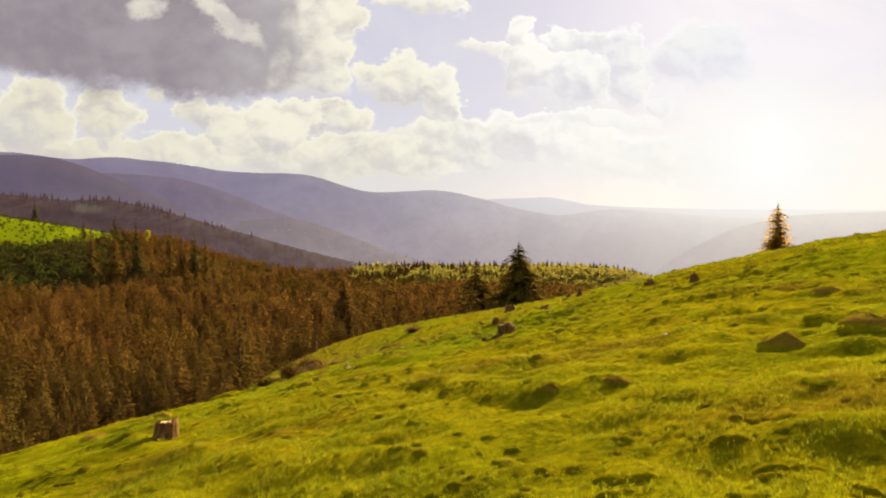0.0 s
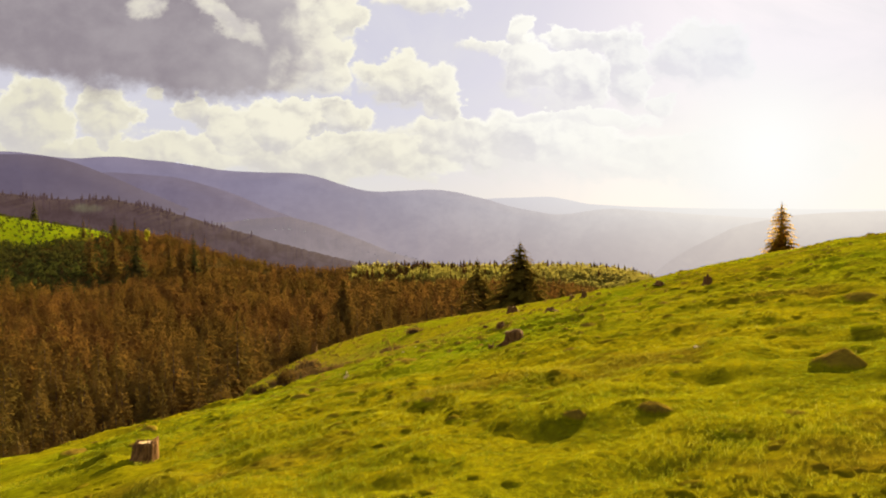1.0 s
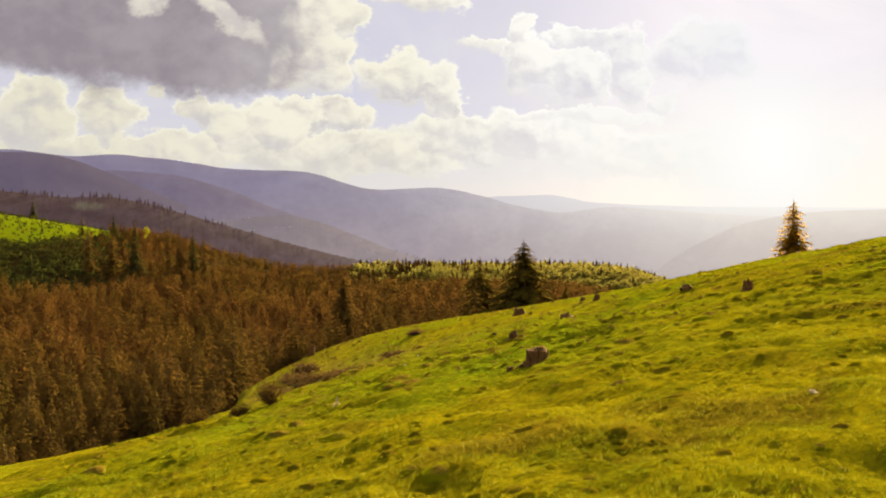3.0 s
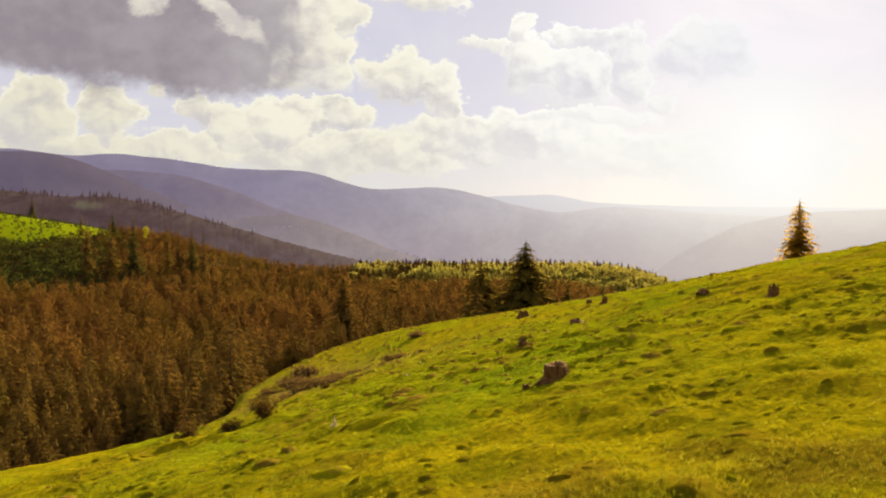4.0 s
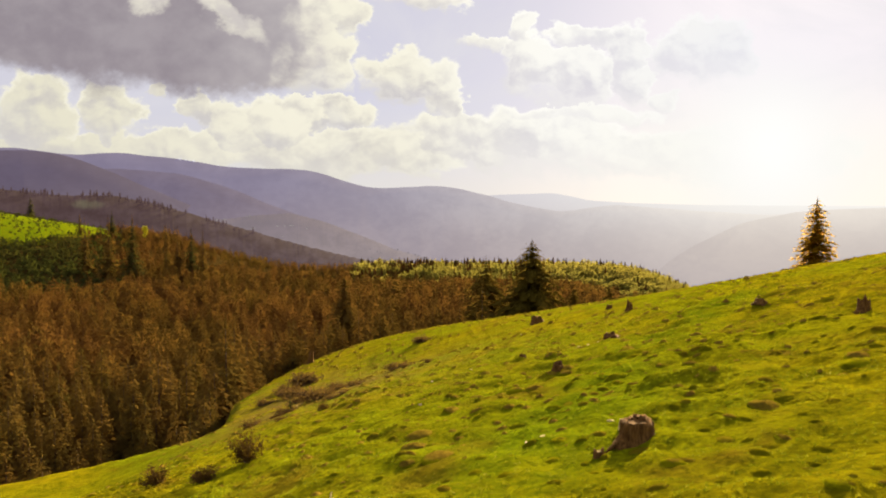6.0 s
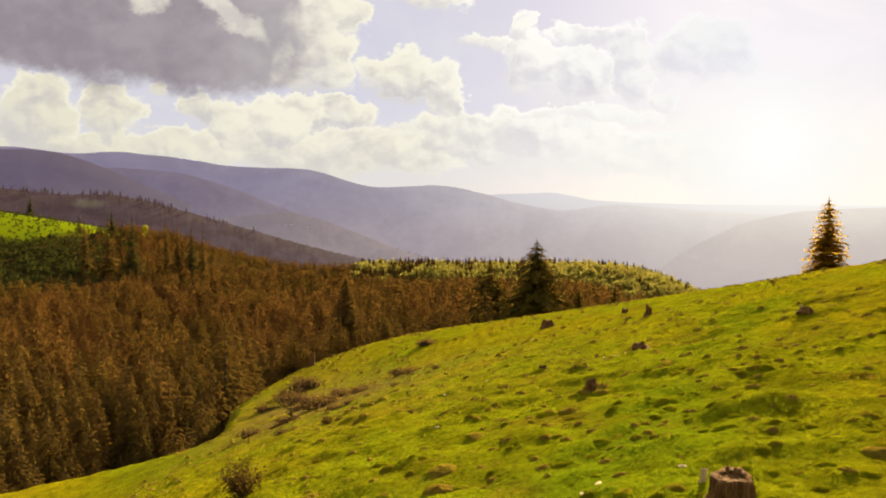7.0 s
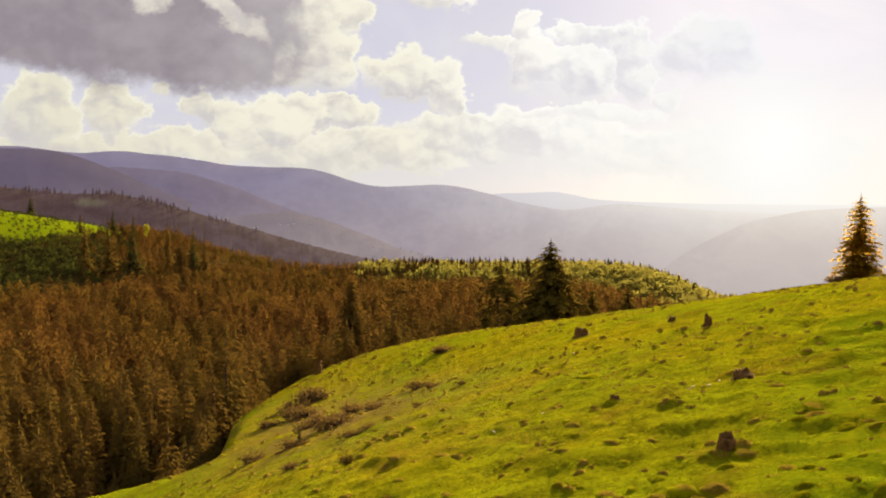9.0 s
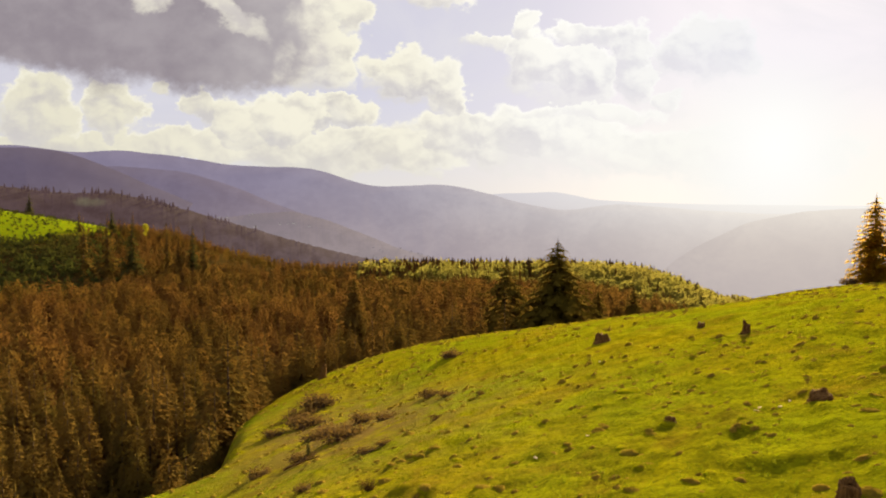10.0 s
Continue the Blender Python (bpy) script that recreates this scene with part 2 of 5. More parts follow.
def make_bark(name, a, b, scale=6.0):
    mat, n, p, out = material(name)
    st = n.add("ShaderNodeMapping")
    st.inputs["Scale"].default_value = (1.0, 1.0, 0.18)
    n.put(st.inputs[0], p)
    g = n.noise(st.outputs[0], scale * 3, 6.0, 0.65, 0.6)
    c = n.mix(n.smooth(g, 0.35, 0.7), a, b)
    c = n.mix(n.smooth(n.noise(p, scale * 0.5, 3.0), 0.55, 0.75), c, [v * 0.8 for v in a])
    surface(n, out, c, 0.9, g, 0.8, 0.03, gloss=0.05)
    return mat


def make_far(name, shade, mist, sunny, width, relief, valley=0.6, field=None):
    """A far backdrop slope: miles of lit air are painted as emissive haze, more so towards the sun."""
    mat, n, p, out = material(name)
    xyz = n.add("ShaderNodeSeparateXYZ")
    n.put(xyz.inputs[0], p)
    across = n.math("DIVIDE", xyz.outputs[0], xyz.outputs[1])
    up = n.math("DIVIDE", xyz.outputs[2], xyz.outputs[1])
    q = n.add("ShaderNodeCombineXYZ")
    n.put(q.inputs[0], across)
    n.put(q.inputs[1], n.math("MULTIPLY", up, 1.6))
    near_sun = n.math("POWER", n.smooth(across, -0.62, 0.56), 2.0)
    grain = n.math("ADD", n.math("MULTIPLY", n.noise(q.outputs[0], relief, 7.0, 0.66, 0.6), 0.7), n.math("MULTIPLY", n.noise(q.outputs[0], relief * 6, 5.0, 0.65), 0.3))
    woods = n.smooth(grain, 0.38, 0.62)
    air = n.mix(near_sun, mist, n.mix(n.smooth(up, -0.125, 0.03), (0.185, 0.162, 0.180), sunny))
    # valley haze painted in: the slope takes its colour lower down
    haze_or_lush = n.math("MULTIPLY", n.smooth(up, 0.075, -0.05), valley)
    air = n.mix(haze_or_lush, air, n.mix(near_sun, (0.150, 0.122, 0.130), (0.258, 0.224, 0.202)))
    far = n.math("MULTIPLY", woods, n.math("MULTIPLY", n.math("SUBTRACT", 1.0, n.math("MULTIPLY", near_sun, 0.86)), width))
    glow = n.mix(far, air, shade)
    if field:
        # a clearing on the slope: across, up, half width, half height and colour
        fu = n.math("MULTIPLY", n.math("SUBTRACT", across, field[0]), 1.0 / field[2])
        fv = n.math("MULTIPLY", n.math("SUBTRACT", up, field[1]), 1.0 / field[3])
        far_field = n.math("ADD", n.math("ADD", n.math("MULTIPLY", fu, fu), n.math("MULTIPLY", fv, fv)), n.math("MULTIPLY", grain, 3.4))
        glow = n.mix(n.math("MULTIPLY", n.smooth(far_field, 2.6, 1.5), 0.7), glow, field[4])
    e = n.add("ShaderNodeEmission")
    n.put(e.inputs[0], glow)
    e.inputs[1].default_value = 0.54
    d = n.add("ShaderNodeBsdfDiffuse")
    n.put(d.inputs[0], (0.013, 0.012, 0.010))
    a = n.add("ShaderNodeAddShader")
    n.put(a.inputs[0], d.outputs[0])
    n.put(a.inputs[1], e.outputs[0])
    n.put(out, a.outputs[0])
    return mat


TURF, BLADE = make_turf(), make_blades()
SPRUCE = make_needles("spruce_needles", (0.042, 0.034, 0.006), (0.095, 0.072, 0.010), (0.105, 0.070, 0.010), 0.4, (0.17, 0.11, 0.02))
# brighter copy of SPRUCE: the lone tree's golden glow is put into its colour
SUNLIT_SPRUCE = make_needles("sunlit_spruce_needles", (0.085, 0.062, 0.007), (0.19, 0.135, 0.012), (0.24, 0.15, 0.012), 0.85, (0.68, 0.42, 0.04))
WOOD_GREEN = make_needles("woodland_needles", (0.064, 0.048, 0.010), (0.098, 0.076, 0.013), (0.118, 0.052, 0.015), 0.36, (0.17, 0.085, 0.014))
BROADLEAF = make_needles("broadleaf_leaves", (0.12, 0.115, 0.018), (0.24, 0.225, 0.035), (0.22, 0.17, 0.03), 0.5, (0.30, 0.27, 0.05))
FRESH_LEAF = make_needles("fresh_leaves", (0.15, 0.155, 0.010), (0.30, 0.29, 0.014), (0.28, 0.24, 0.012), 0.5, (0.36, 0.34, 0.02))
BUSH = make_needles("hillside_bush_leaves", (0.026, 0.028, 0.008), (0.052, 0.056, 0.014), (0.06, 0.045, 0.012), 0.25, (0.08, 0.09, 0.01))
SHRUB = make_needles("shrub_twigs", (0.058, 0.038, 0.018), (0.098, 0.065, 0.030), (0.10, 0.06, 0.03), 0.35)
DARK_TWIGS = make_needles("dark_bare_twigs", (0.034, 0.020, 0.009), (0.066, 0.040, 0.015), (0.06, 0.035, 0.012), 0.3)
BARK = make_bark("spruce_bark", (0.045, 0.030, 0.020), (0.11, 0.075, 0.045), 3.0)
OLD_WOOD = make_bark("weathered_stump_wood", (0.062, 0.030, 0.008), (0.200, 0.104, 0.028), 7.0)
CUT_WOOD = make_bark("grey_cut_wood", (0.48, 0.34, 0.14), (0.74, 0.58, 0.30), 9.0)


def make_straw():
    mat, n, p, out = material("dry_grass_blade")
    isle = n.add("ShaderNodeNewGeometry").outputs["Random Per Island"]
    surface(n, out, n.mix(isle, (0.28, 0.26, 0.02), (0.38, 0.34, 0.05)), 0.6, leaf=0.55, leaf_colour=(0.40, 0.36, 0.05), gloss=0.05)
    return mat


STRAW = make_straw()


# ---- the lie of the land ----
def lattice(ix, iy, seed):
    h = (ix * 374761393 + iy * 668265263 + seed * 1442695041) & 0x7FFFFFFF
    h = ((h ^ (h >> 13)) * 1274126177) & 0x7FFFFFFF
    return ((h ^ (h >> 16)) & 0xFFFF) / 65535.0


def swell(x, y, size, seed):
    """Smooth noise from 0 to 1."""
    u, v = x / size, y / size
    i, j = np.floor(u).astype(np.int64), np.floor(v).astype(np.int64)
    a, b = u - i, v - j
    a, b = a * a * (3 - 2 * a), b * b * (3 - 2 * b)
    return ((lattice(i, j, seed) * (1 - a) + lattice(i + 1, j, seed) * a) * (1 - b)
            + (lattice(i, j + 1, seed) * (1 - a) + lattice(i + 1, j + 1, seed) * a) * b)


def step(v, lo, hi):
    s = np.clip((v - lo) / (hi - lo), 0, 1)
    return s * s * (3 - 2 * s)


# Broad swells of the pasture hill on a tilted plane: heights of round rises, row by row from near to far.
HILL_PLANE = (2.19, 2.48, -2.14)
HILL_X, HILL_Y, HILL_SIZE = (-45, -22, 0, 22, 45, 70), (0, 25, 50, 78, 110, 145), 24.0
HILL_RISES = (-2.92, 2.71, 3.46, -2.39, -2.16, -0.22, -1.56, 2.25, 2.69, 1.47, 2.35, 0.41, -0.33, -0.76, -0.43, 2.72, 3.23, -1.86, -1.2, 5.28, 2.58, 2.55, 1.96, -2.31, -3.35, 9.54, 2.82, 0.9, 4.45, 1.68, 1.34, 4.62, 1.78, 0.56, 4.12, 3.19)
BANK_X, BANK_Y, BANK_SIZE = (-46, -30, -15), (15, 32, 49, 66, 83), 12.0
BANK_RISES = (-1.34, 2.2, -0.45, -1.72, 2.91, 0.33, 7.21, -3.01, 2.19, 5.42, 0.82, -0.16, -12.46, 5.13, -3.79)


def hill(x, y):
    xc, yc = np.clip(x, -62, 95), np.clip(y, -18, 160)
    z = HILL_PLANE[0] + HILL_PLANE[1] * xc / 10 + HILL_PLANE[2] * yc / 10
    for xs, ys, size, rises in ((HILL_X, HILL_Y, HILL_SIZE, HILL_RISES), (BANK_X, BANK_Y, BANK_SIZE, BANK_RISES)):
        k = 0
        for cy in ys:
            for cx in xs:
                z = z + rises[k] * np.exp(-((xc - cx) ** 2 + (yc - cy) ** 2) / (2 * size * size))
                k += 1
    # the spur breaks off towards the gully
    past = np.maximum(0, -22.8 - 0.3 * (np.minimum(yc, 115) - 75) - xc) * step(yc, 63, 73)
    z = z - 1.8 * past
    out = np.maximum(0, np.maximum(-62 - x, x - 95)) + np.maximum(0, y - 160)
    return z - 0.6 * out - 0.05 * np.maximum(0, -18 - y)


def lowland(x, y):
    z = -26 + 46 * np.exp(-((x + 340) / 152) ** 2 - ((y - 440) / 125) ** 2)
    z = z + 1 * np.exp(-((y - 325) / 60) ** 2) * step(x, -230, -150) * step(-x, 30, 90)
    z = z + 1.5 * (swell(x, y, 60, 3) - 0.5) * 4
    beyond = step(y, 340, 420) * step(x, -190, -110)
    middle = -62 + 33 * np.exp(-((y - 520) / 95) ** 2) / (1 + np.exp(np.clip((x - 185) / 17, -30, 30)))
    z = z * (1 - beyond) + middle * beyond
    right = step(x, 60, 160) * (1 - beyond)
    z = z - 45 * right
    far = np.sqrt(x * x + y * y)
    return z - 330 * step(far, 620, 1300)


def land(x, y):
    x, y = np.asarray(x, float), np.asarray(y, float)
    a, b = hill(x, y), lowland(x, y)
    k = 2.0
    z = np.maximum(a, b) + k * np.exp(-np.abs(a - b) / k) * 0.35
    near = np.exp(-((x - 2) ** 2 + (y - 30) ** 2) / 90 ** 2)
    rough = 0.17 * (swell(0.9 * x + 0.44 * y, 0.9 * y - 0.44 * x, 2.6, 11) - 0.5) + 0.32 * np.maximum(swell(0.95 * x - 0.31 * y, 0.95 * y + 0.31 * x, 1.0, 12) - 0.55, -0.1) + 0.14 * (swell(0.8 * x + 0.6 * y, 0.8 * y - 0.6 * x, 0.55, 13) - 0.5) + 0.06 * (swell(0.6 * x - 0.8 * y, 0.6 * y + 0.8 * x, 0.36, 14) - 0.5)
    return z + near * rough


def meadow(x, y):
    """How far a place lies in the open meadow on the hilltop above the wood."""
    aside = -x / np.maximum(y, 1) + 0.05 * (swell(x, y, 14, 23) - 0.5) + 0.02 * (swell(x, y, 4, 24) - 0.5)
    brink = 372 + 0.12 * (x + 260) + 62 * (1 - step(aside, 0.505, 0.64)) + 16 * (swell(x, y, 11, 25) - 0.5)
    return step(aside, 0.497, 0.515) * step(y - brink, -4, 4) * (y < 540)


def at(x, y):
    return float(land(np.array([x]), np.array([y]))[0])


def mesh_object(name, verts, faces, mat, parent=None, smooth=True, label=""):
    me = bpy.data.meshes.new(name)
    verts = np.asarray(verts, np.float32)
    me.vertices.add(len(verts))
    me.vertices.foreach_set("co", verts.ravel())
    faces = np.asarray(faces, np.int32)
    n, k = faces.shape
    me.loops.add(n * k)
    me.loops.foreach_set("vertex_index", faces.ravel())
    me.polygons.add(n)
    me.polygons.foreach_set("loop_start", np.arange(0, n * k, k, dtype=np.int32))
    me.polygons.foreach_set("use_smooth", np.full(n, smooth))
    me.update(calc_edges=True)
    me.materials.append(mat)
    ob = new(name, me)
    if parent is not None:
        ob.parent = parent
    if label:
        ob["label"] = label
    return ob


def part(name, bm, mat, parent, label="", smooth=True):
    me = bpy.data.meshes.new(name)
    for f in bm.faces:
        f.smooth = smooth
    bm.to_mesh(me)
    bm.free()
    me.materials.append(mat)
    ob = new(name, me)
    ob.parent = parent
    if label:
        ob["label"] = label
    return ob


def spaced(lo, hi, fine, far, grow=1.055):
    """Coordinates at even fine steps from lo to hi that widen outwards to the horizon."""
    mid = np.arange(lo, hi, fine)
    outs, s = [], fine
    while not outs or outs[-1] < far:
        s = s * grow
        outs.append((outs[-1] if outs else 0) + s)
    outs = np.array(outs)
    return np.concatenate([lo - outs[::-1], mid, mid[-1] + outs])


SWALE = ((-0.6, 19.0), (0.6, 22.0), (2.0, 25.3), (5.1, 31.6), (9.2, 37.6), (14.0, 44.0))


def make_ground():
    xs, ys = spaced(-11, 16, 0.17, 4600), spaced(4, 40, 0.17, 4600)
    gx, gy = np.meshgrid(xs, ys)
    gz = land(gx.ravel(), gy.ravel())
    verts = np.stack([gx.ravel(), gy.ravel(), gz], 1)
    w, h = len(xs), len(ys)
    i = (np.arange(h - 1)[:, None] * w + np.arange(w - 1)[None, :]).ravel()
    ob = mesh_object("ground", verts, np.stack([i, i + 1, i + 1 + w, i + w], 1), TURF)
    x, y = gx.ravel(), gy.ravel()
    open_land = np.maximum(step(hill(x, y), -17.0, -13.5) * (y < 175) * (x > -75), meadow(x, y))
    far_grass = (np.hypot(x, y) > 700) | (y < 0)
    cover = ob.data.attributes.new("wood", "FLOAT", "POINT")
    cover.data.foreach_set("value", np.where(far_grass, 0.0, 1 - open_land).astype(np.float32))
    # a damp swale of greener grass runs up the slope
    green = np.zeros(len(x))
    for (ax, ay), (bx, by) in zip(SWALE, SWALE[1:]):
        f = np.clip(((x - ax) * (bx - ax) + (y - ay) * (by - ay)) / ((bx - ax) ** 2 + (by - ay) ** 2), 0, 1)
        green = np.maximum(green, 1 - step(np.hypot(x - ax - f * (bx - ax), y - ay - f * (by - ay)), 0.3, 2.6))
    green = np.maximum(green, 1.7 * meadow(x, y))
    bank = np.exp(-((x + 11.5 + 0.25 * (y - 66)) / 8.5) ** 2 - ((y - 66) / 17) ** 2)
    dry = ob.data.attributes.new("dry", "FLOAT", "POINT")
    dry.data.foreach_set("value", bank.astype(np.float32))
    haze_or_lush = ob.data.attributes.new("lush", "FLOAT", "POINT")
    haze_or_lush.data.foreach_set("value", (0.5 * green).astype(np.float32))
    tagged(ob, "bright yellow-green grazed pasture on a rolling hillside", "ground", kind="structure")


make_ground()


# ---- mountains and far woods ----
def ridge(name, label, points, dist, foot, mat, rough=1.0, jag=0.0, seed=1, reach=0.5):
    """A range along a crest line of (across, up) tangents, with ravined spurs that run down to the valley and a back."""
    a = np.linspace(points[0][0], points[-1][0], 1400)
    b = np.interp(a, [q[0] for q in points], [q[1] for q in points])
    b = np.convolve(np.pad(b, 12, "edge"), np.ones(25) / 25, "valid")
    far = dist / np.sqrt(1 + a * a)
    along = np.arctan(a) * dist
    crest = 10 + far * b + rough * 5 * (swell(along, a * 0, 90, seed) - 0.5)
    rows = []
    s = np.concatenate([[-0.35, -0.12], np.linspace(0, 1, 15)])
    for q in s:
        if q < 0:
            d, z = far * (1 - q * 0.3), crest + q * 500
        else:
            d = far * (1 - reach * q)
            z = crest + (foot - crest) * q ** 0.85
            spur = np.abs(swell(along + 120 * q, a * 0 + q * 1.5, 330, seed + 2) - 0.5) * 2
            gully = np.abs(swell(along - 60 * q, a * 0 + q * 3, 110, seed + 3) - 0.5)
            z = z - rough * (40 * spur + 22 * gully) * min(1, q * 4) * (1 - 0.5 * q)
            z = z + jag * (swell(along, a * 0 + q * 900, 5.0, seed + 1) - 0.3)
        rows.append(np.stack([a * d, d, z], 1))
    w = len(a)
    verts = np.concatenate(rows)
    i = (np.arange(len(s) - 1)[:, None] * w + np.arange(w - 1)[None, :]).ravel()
    ob = mesh_object(name, verts, np.stack([i, i + w, i + w + 1, i + 1], 1), mat)
    return tagged(ob, label, "mountain", kind="structure")


# Range colours carry painted haze, with more of it on the farther ranges.
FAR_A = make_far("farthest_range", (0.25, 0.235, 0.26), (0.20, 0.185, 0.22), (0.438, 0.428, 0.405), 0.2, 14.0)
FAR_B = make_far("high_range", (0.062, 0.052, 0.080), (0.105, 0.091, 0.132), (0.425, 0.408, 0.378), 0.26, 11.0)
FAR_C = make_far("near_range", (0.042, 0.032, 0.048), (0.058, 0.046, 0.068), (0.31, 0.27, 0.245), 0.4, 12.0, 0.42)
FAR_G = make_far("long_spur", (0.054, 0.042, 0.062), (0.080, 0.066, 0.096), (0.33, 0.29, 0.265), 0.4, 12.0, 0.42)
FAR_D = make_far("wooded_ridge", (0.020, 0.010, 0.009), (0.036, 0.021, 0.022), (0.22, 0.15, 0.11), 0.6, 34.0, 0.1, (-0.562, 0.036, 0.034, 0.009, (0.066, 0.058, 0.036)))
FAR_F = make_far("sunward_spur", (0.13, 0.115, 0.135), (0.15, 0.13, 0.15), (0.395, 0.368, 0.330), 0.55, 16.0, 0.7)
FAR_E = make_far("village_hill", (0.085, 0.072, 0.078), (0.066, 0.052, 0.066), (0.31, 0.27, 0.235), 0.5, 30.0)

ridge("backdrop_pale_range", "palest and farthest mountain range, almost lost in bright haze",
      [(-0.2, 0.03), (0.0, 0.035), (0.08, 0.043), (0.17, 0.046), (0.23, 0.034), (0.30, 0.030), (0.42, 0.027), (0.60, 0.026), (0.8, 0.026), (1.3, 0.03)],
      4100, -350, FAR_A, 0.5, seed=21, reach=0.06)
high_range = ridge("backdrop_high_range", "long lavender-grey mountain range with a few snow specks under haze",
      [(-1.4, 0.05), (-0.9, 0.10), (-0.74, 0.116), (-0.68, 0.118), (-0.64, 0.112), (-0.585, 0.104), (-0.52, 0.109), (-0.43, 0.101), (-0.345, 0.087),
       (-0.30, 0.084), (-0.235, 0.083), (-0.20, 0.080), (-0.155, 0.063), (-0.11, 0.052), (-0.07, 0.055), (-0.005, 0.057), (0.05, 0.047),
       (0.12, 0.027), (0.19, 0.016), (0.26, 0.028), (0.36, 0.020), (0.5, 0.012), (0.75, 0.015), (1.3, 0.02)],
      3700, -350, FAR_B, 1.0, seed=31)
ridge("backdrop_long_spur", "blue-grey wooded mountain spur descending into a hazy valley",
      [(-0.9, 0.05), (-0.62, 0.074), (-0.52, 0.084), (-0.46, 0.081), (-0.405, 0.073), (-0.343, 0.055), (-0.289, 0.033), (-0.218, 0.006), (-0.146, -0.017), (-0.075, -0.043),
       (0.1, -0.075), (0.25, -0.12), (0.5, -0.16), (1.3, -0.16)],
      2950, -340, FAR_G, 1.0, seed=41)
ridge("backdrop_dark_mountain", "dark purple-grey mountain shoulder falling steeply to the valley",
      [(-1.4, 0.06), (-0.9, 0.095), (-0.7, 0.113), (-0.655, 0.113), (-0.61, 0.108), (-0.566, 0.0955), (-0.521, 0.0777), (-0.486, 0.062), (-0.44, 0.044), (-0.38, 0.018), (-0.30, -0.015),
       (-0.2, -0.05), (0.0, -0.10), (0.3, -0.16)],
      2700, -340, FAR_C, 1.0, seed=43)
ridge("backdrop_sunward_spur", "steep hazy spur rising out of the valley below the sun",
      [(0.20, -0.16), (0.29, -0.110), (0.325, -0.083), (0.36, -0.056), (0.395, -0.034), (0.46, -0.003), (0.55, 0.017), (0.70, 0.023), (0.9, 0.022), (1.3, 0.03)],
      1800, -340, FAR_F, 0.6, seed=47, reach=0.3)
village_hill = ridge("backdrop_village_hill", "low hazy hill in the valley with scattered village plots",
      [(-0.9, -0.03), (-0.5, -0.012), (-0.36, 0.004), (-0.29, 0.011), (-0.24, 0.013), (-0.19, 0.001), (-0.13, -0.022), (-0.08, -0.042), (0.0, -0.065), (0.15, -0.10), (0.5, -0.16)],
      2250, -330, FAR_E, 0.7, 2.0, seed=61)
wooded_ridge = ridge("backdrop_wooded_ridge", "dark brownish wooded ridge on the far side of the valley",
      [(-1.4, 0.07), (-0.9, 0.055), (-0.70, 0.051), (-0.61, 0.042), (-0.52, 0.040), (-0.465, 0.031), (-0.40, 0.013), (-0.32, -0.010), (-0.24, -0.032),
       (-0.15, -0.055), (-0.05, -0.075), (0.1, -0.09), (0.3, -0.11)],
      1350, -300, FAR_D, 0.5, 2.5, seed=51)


# ---- trees ----
def spruce_parts(seed, height, whorls, per, steps, spread=0.23, ragged=0.25, taper=0.78, wide=0.34):
    """Needle sprays as drooping, forked strips in whorls. Returns vertices and triangles of the crown."""
    rng = random.Random(seed)
    verts, tris = [], []

    def spray(base, way, length, width, droop):
        side = Vector((-way.y, way.x, 0))
        for k in range(steps):
            f0, f1 = k / steps, (k + 1.25) / steps
            w = width * (1 - 0.75 * f0)
            p0 = base + way * (length * f0) + Vector((0, 0, -droop * f0 * f0 + 0.10 * length * f0))
            p1 = base + way * (length * min(f1, 1.0)) + Vector((0, 0, -droop * f1 * f1 + 0.10 * length * f1))
            for sgn in (-1, 1):
                tip = p0 + side * (sgn * w) + way * (length * 0.5 / steps) + Vector((0, 0, -w * rng.uniform(0.25, 0.7)))
                n = len(verts)
                verts.extend((p0, p1 + side * (sgn * rng.uniform(0, 0.04)), tip))
                tris.append((n, n + 1, n + 2))

    for i in range(whorls):
        f = i / (whorls - 1)
        z = height * (0.06 + 0.92 * f)
        reach = height * spread * ((1 - f) ** taper + 0.03) * rng.uniform(1 - ragged, 1 + ragged * 0.5)
        n = max(4, int(per * (1 - 0.5 * f)))
        start = rng.uniform(0, 6.3)
        for j in range(n):
            ang = start + 6.283 * j / n + rng.uniform(-0.25, 0.25)
            L = reach * rng.uniform(1 - ragged, 1.12)
            spray(Vector((0, 0, z + rng.uniform(-0.4, 0.4) * height / whorls)), Vector((math.cos(ang), math.sin(ang), 0)), L,
                  L * wide + 0.10, L * rng.uniform(0.28, 0.5))
    n = len(verts)
    for j in range(5):
        ang = 1.2566 * j
        verts.extend((Vector((0, 0, height * 1.01)), Vector((0.10 * math.cos(ang), 0.10 * math.sin(ang), height * 0.93)),
                      Vector((0.10 * math.cos(ang + 1.3), 0.10 * math.sin(ang + 1.3), height * 0.93))))
        tris.append((n + 3 * j, n + 3 * j + 1, n + 3 * j + 2))
    return np.array([tuple(v) for v in verts]), np.array(tris)


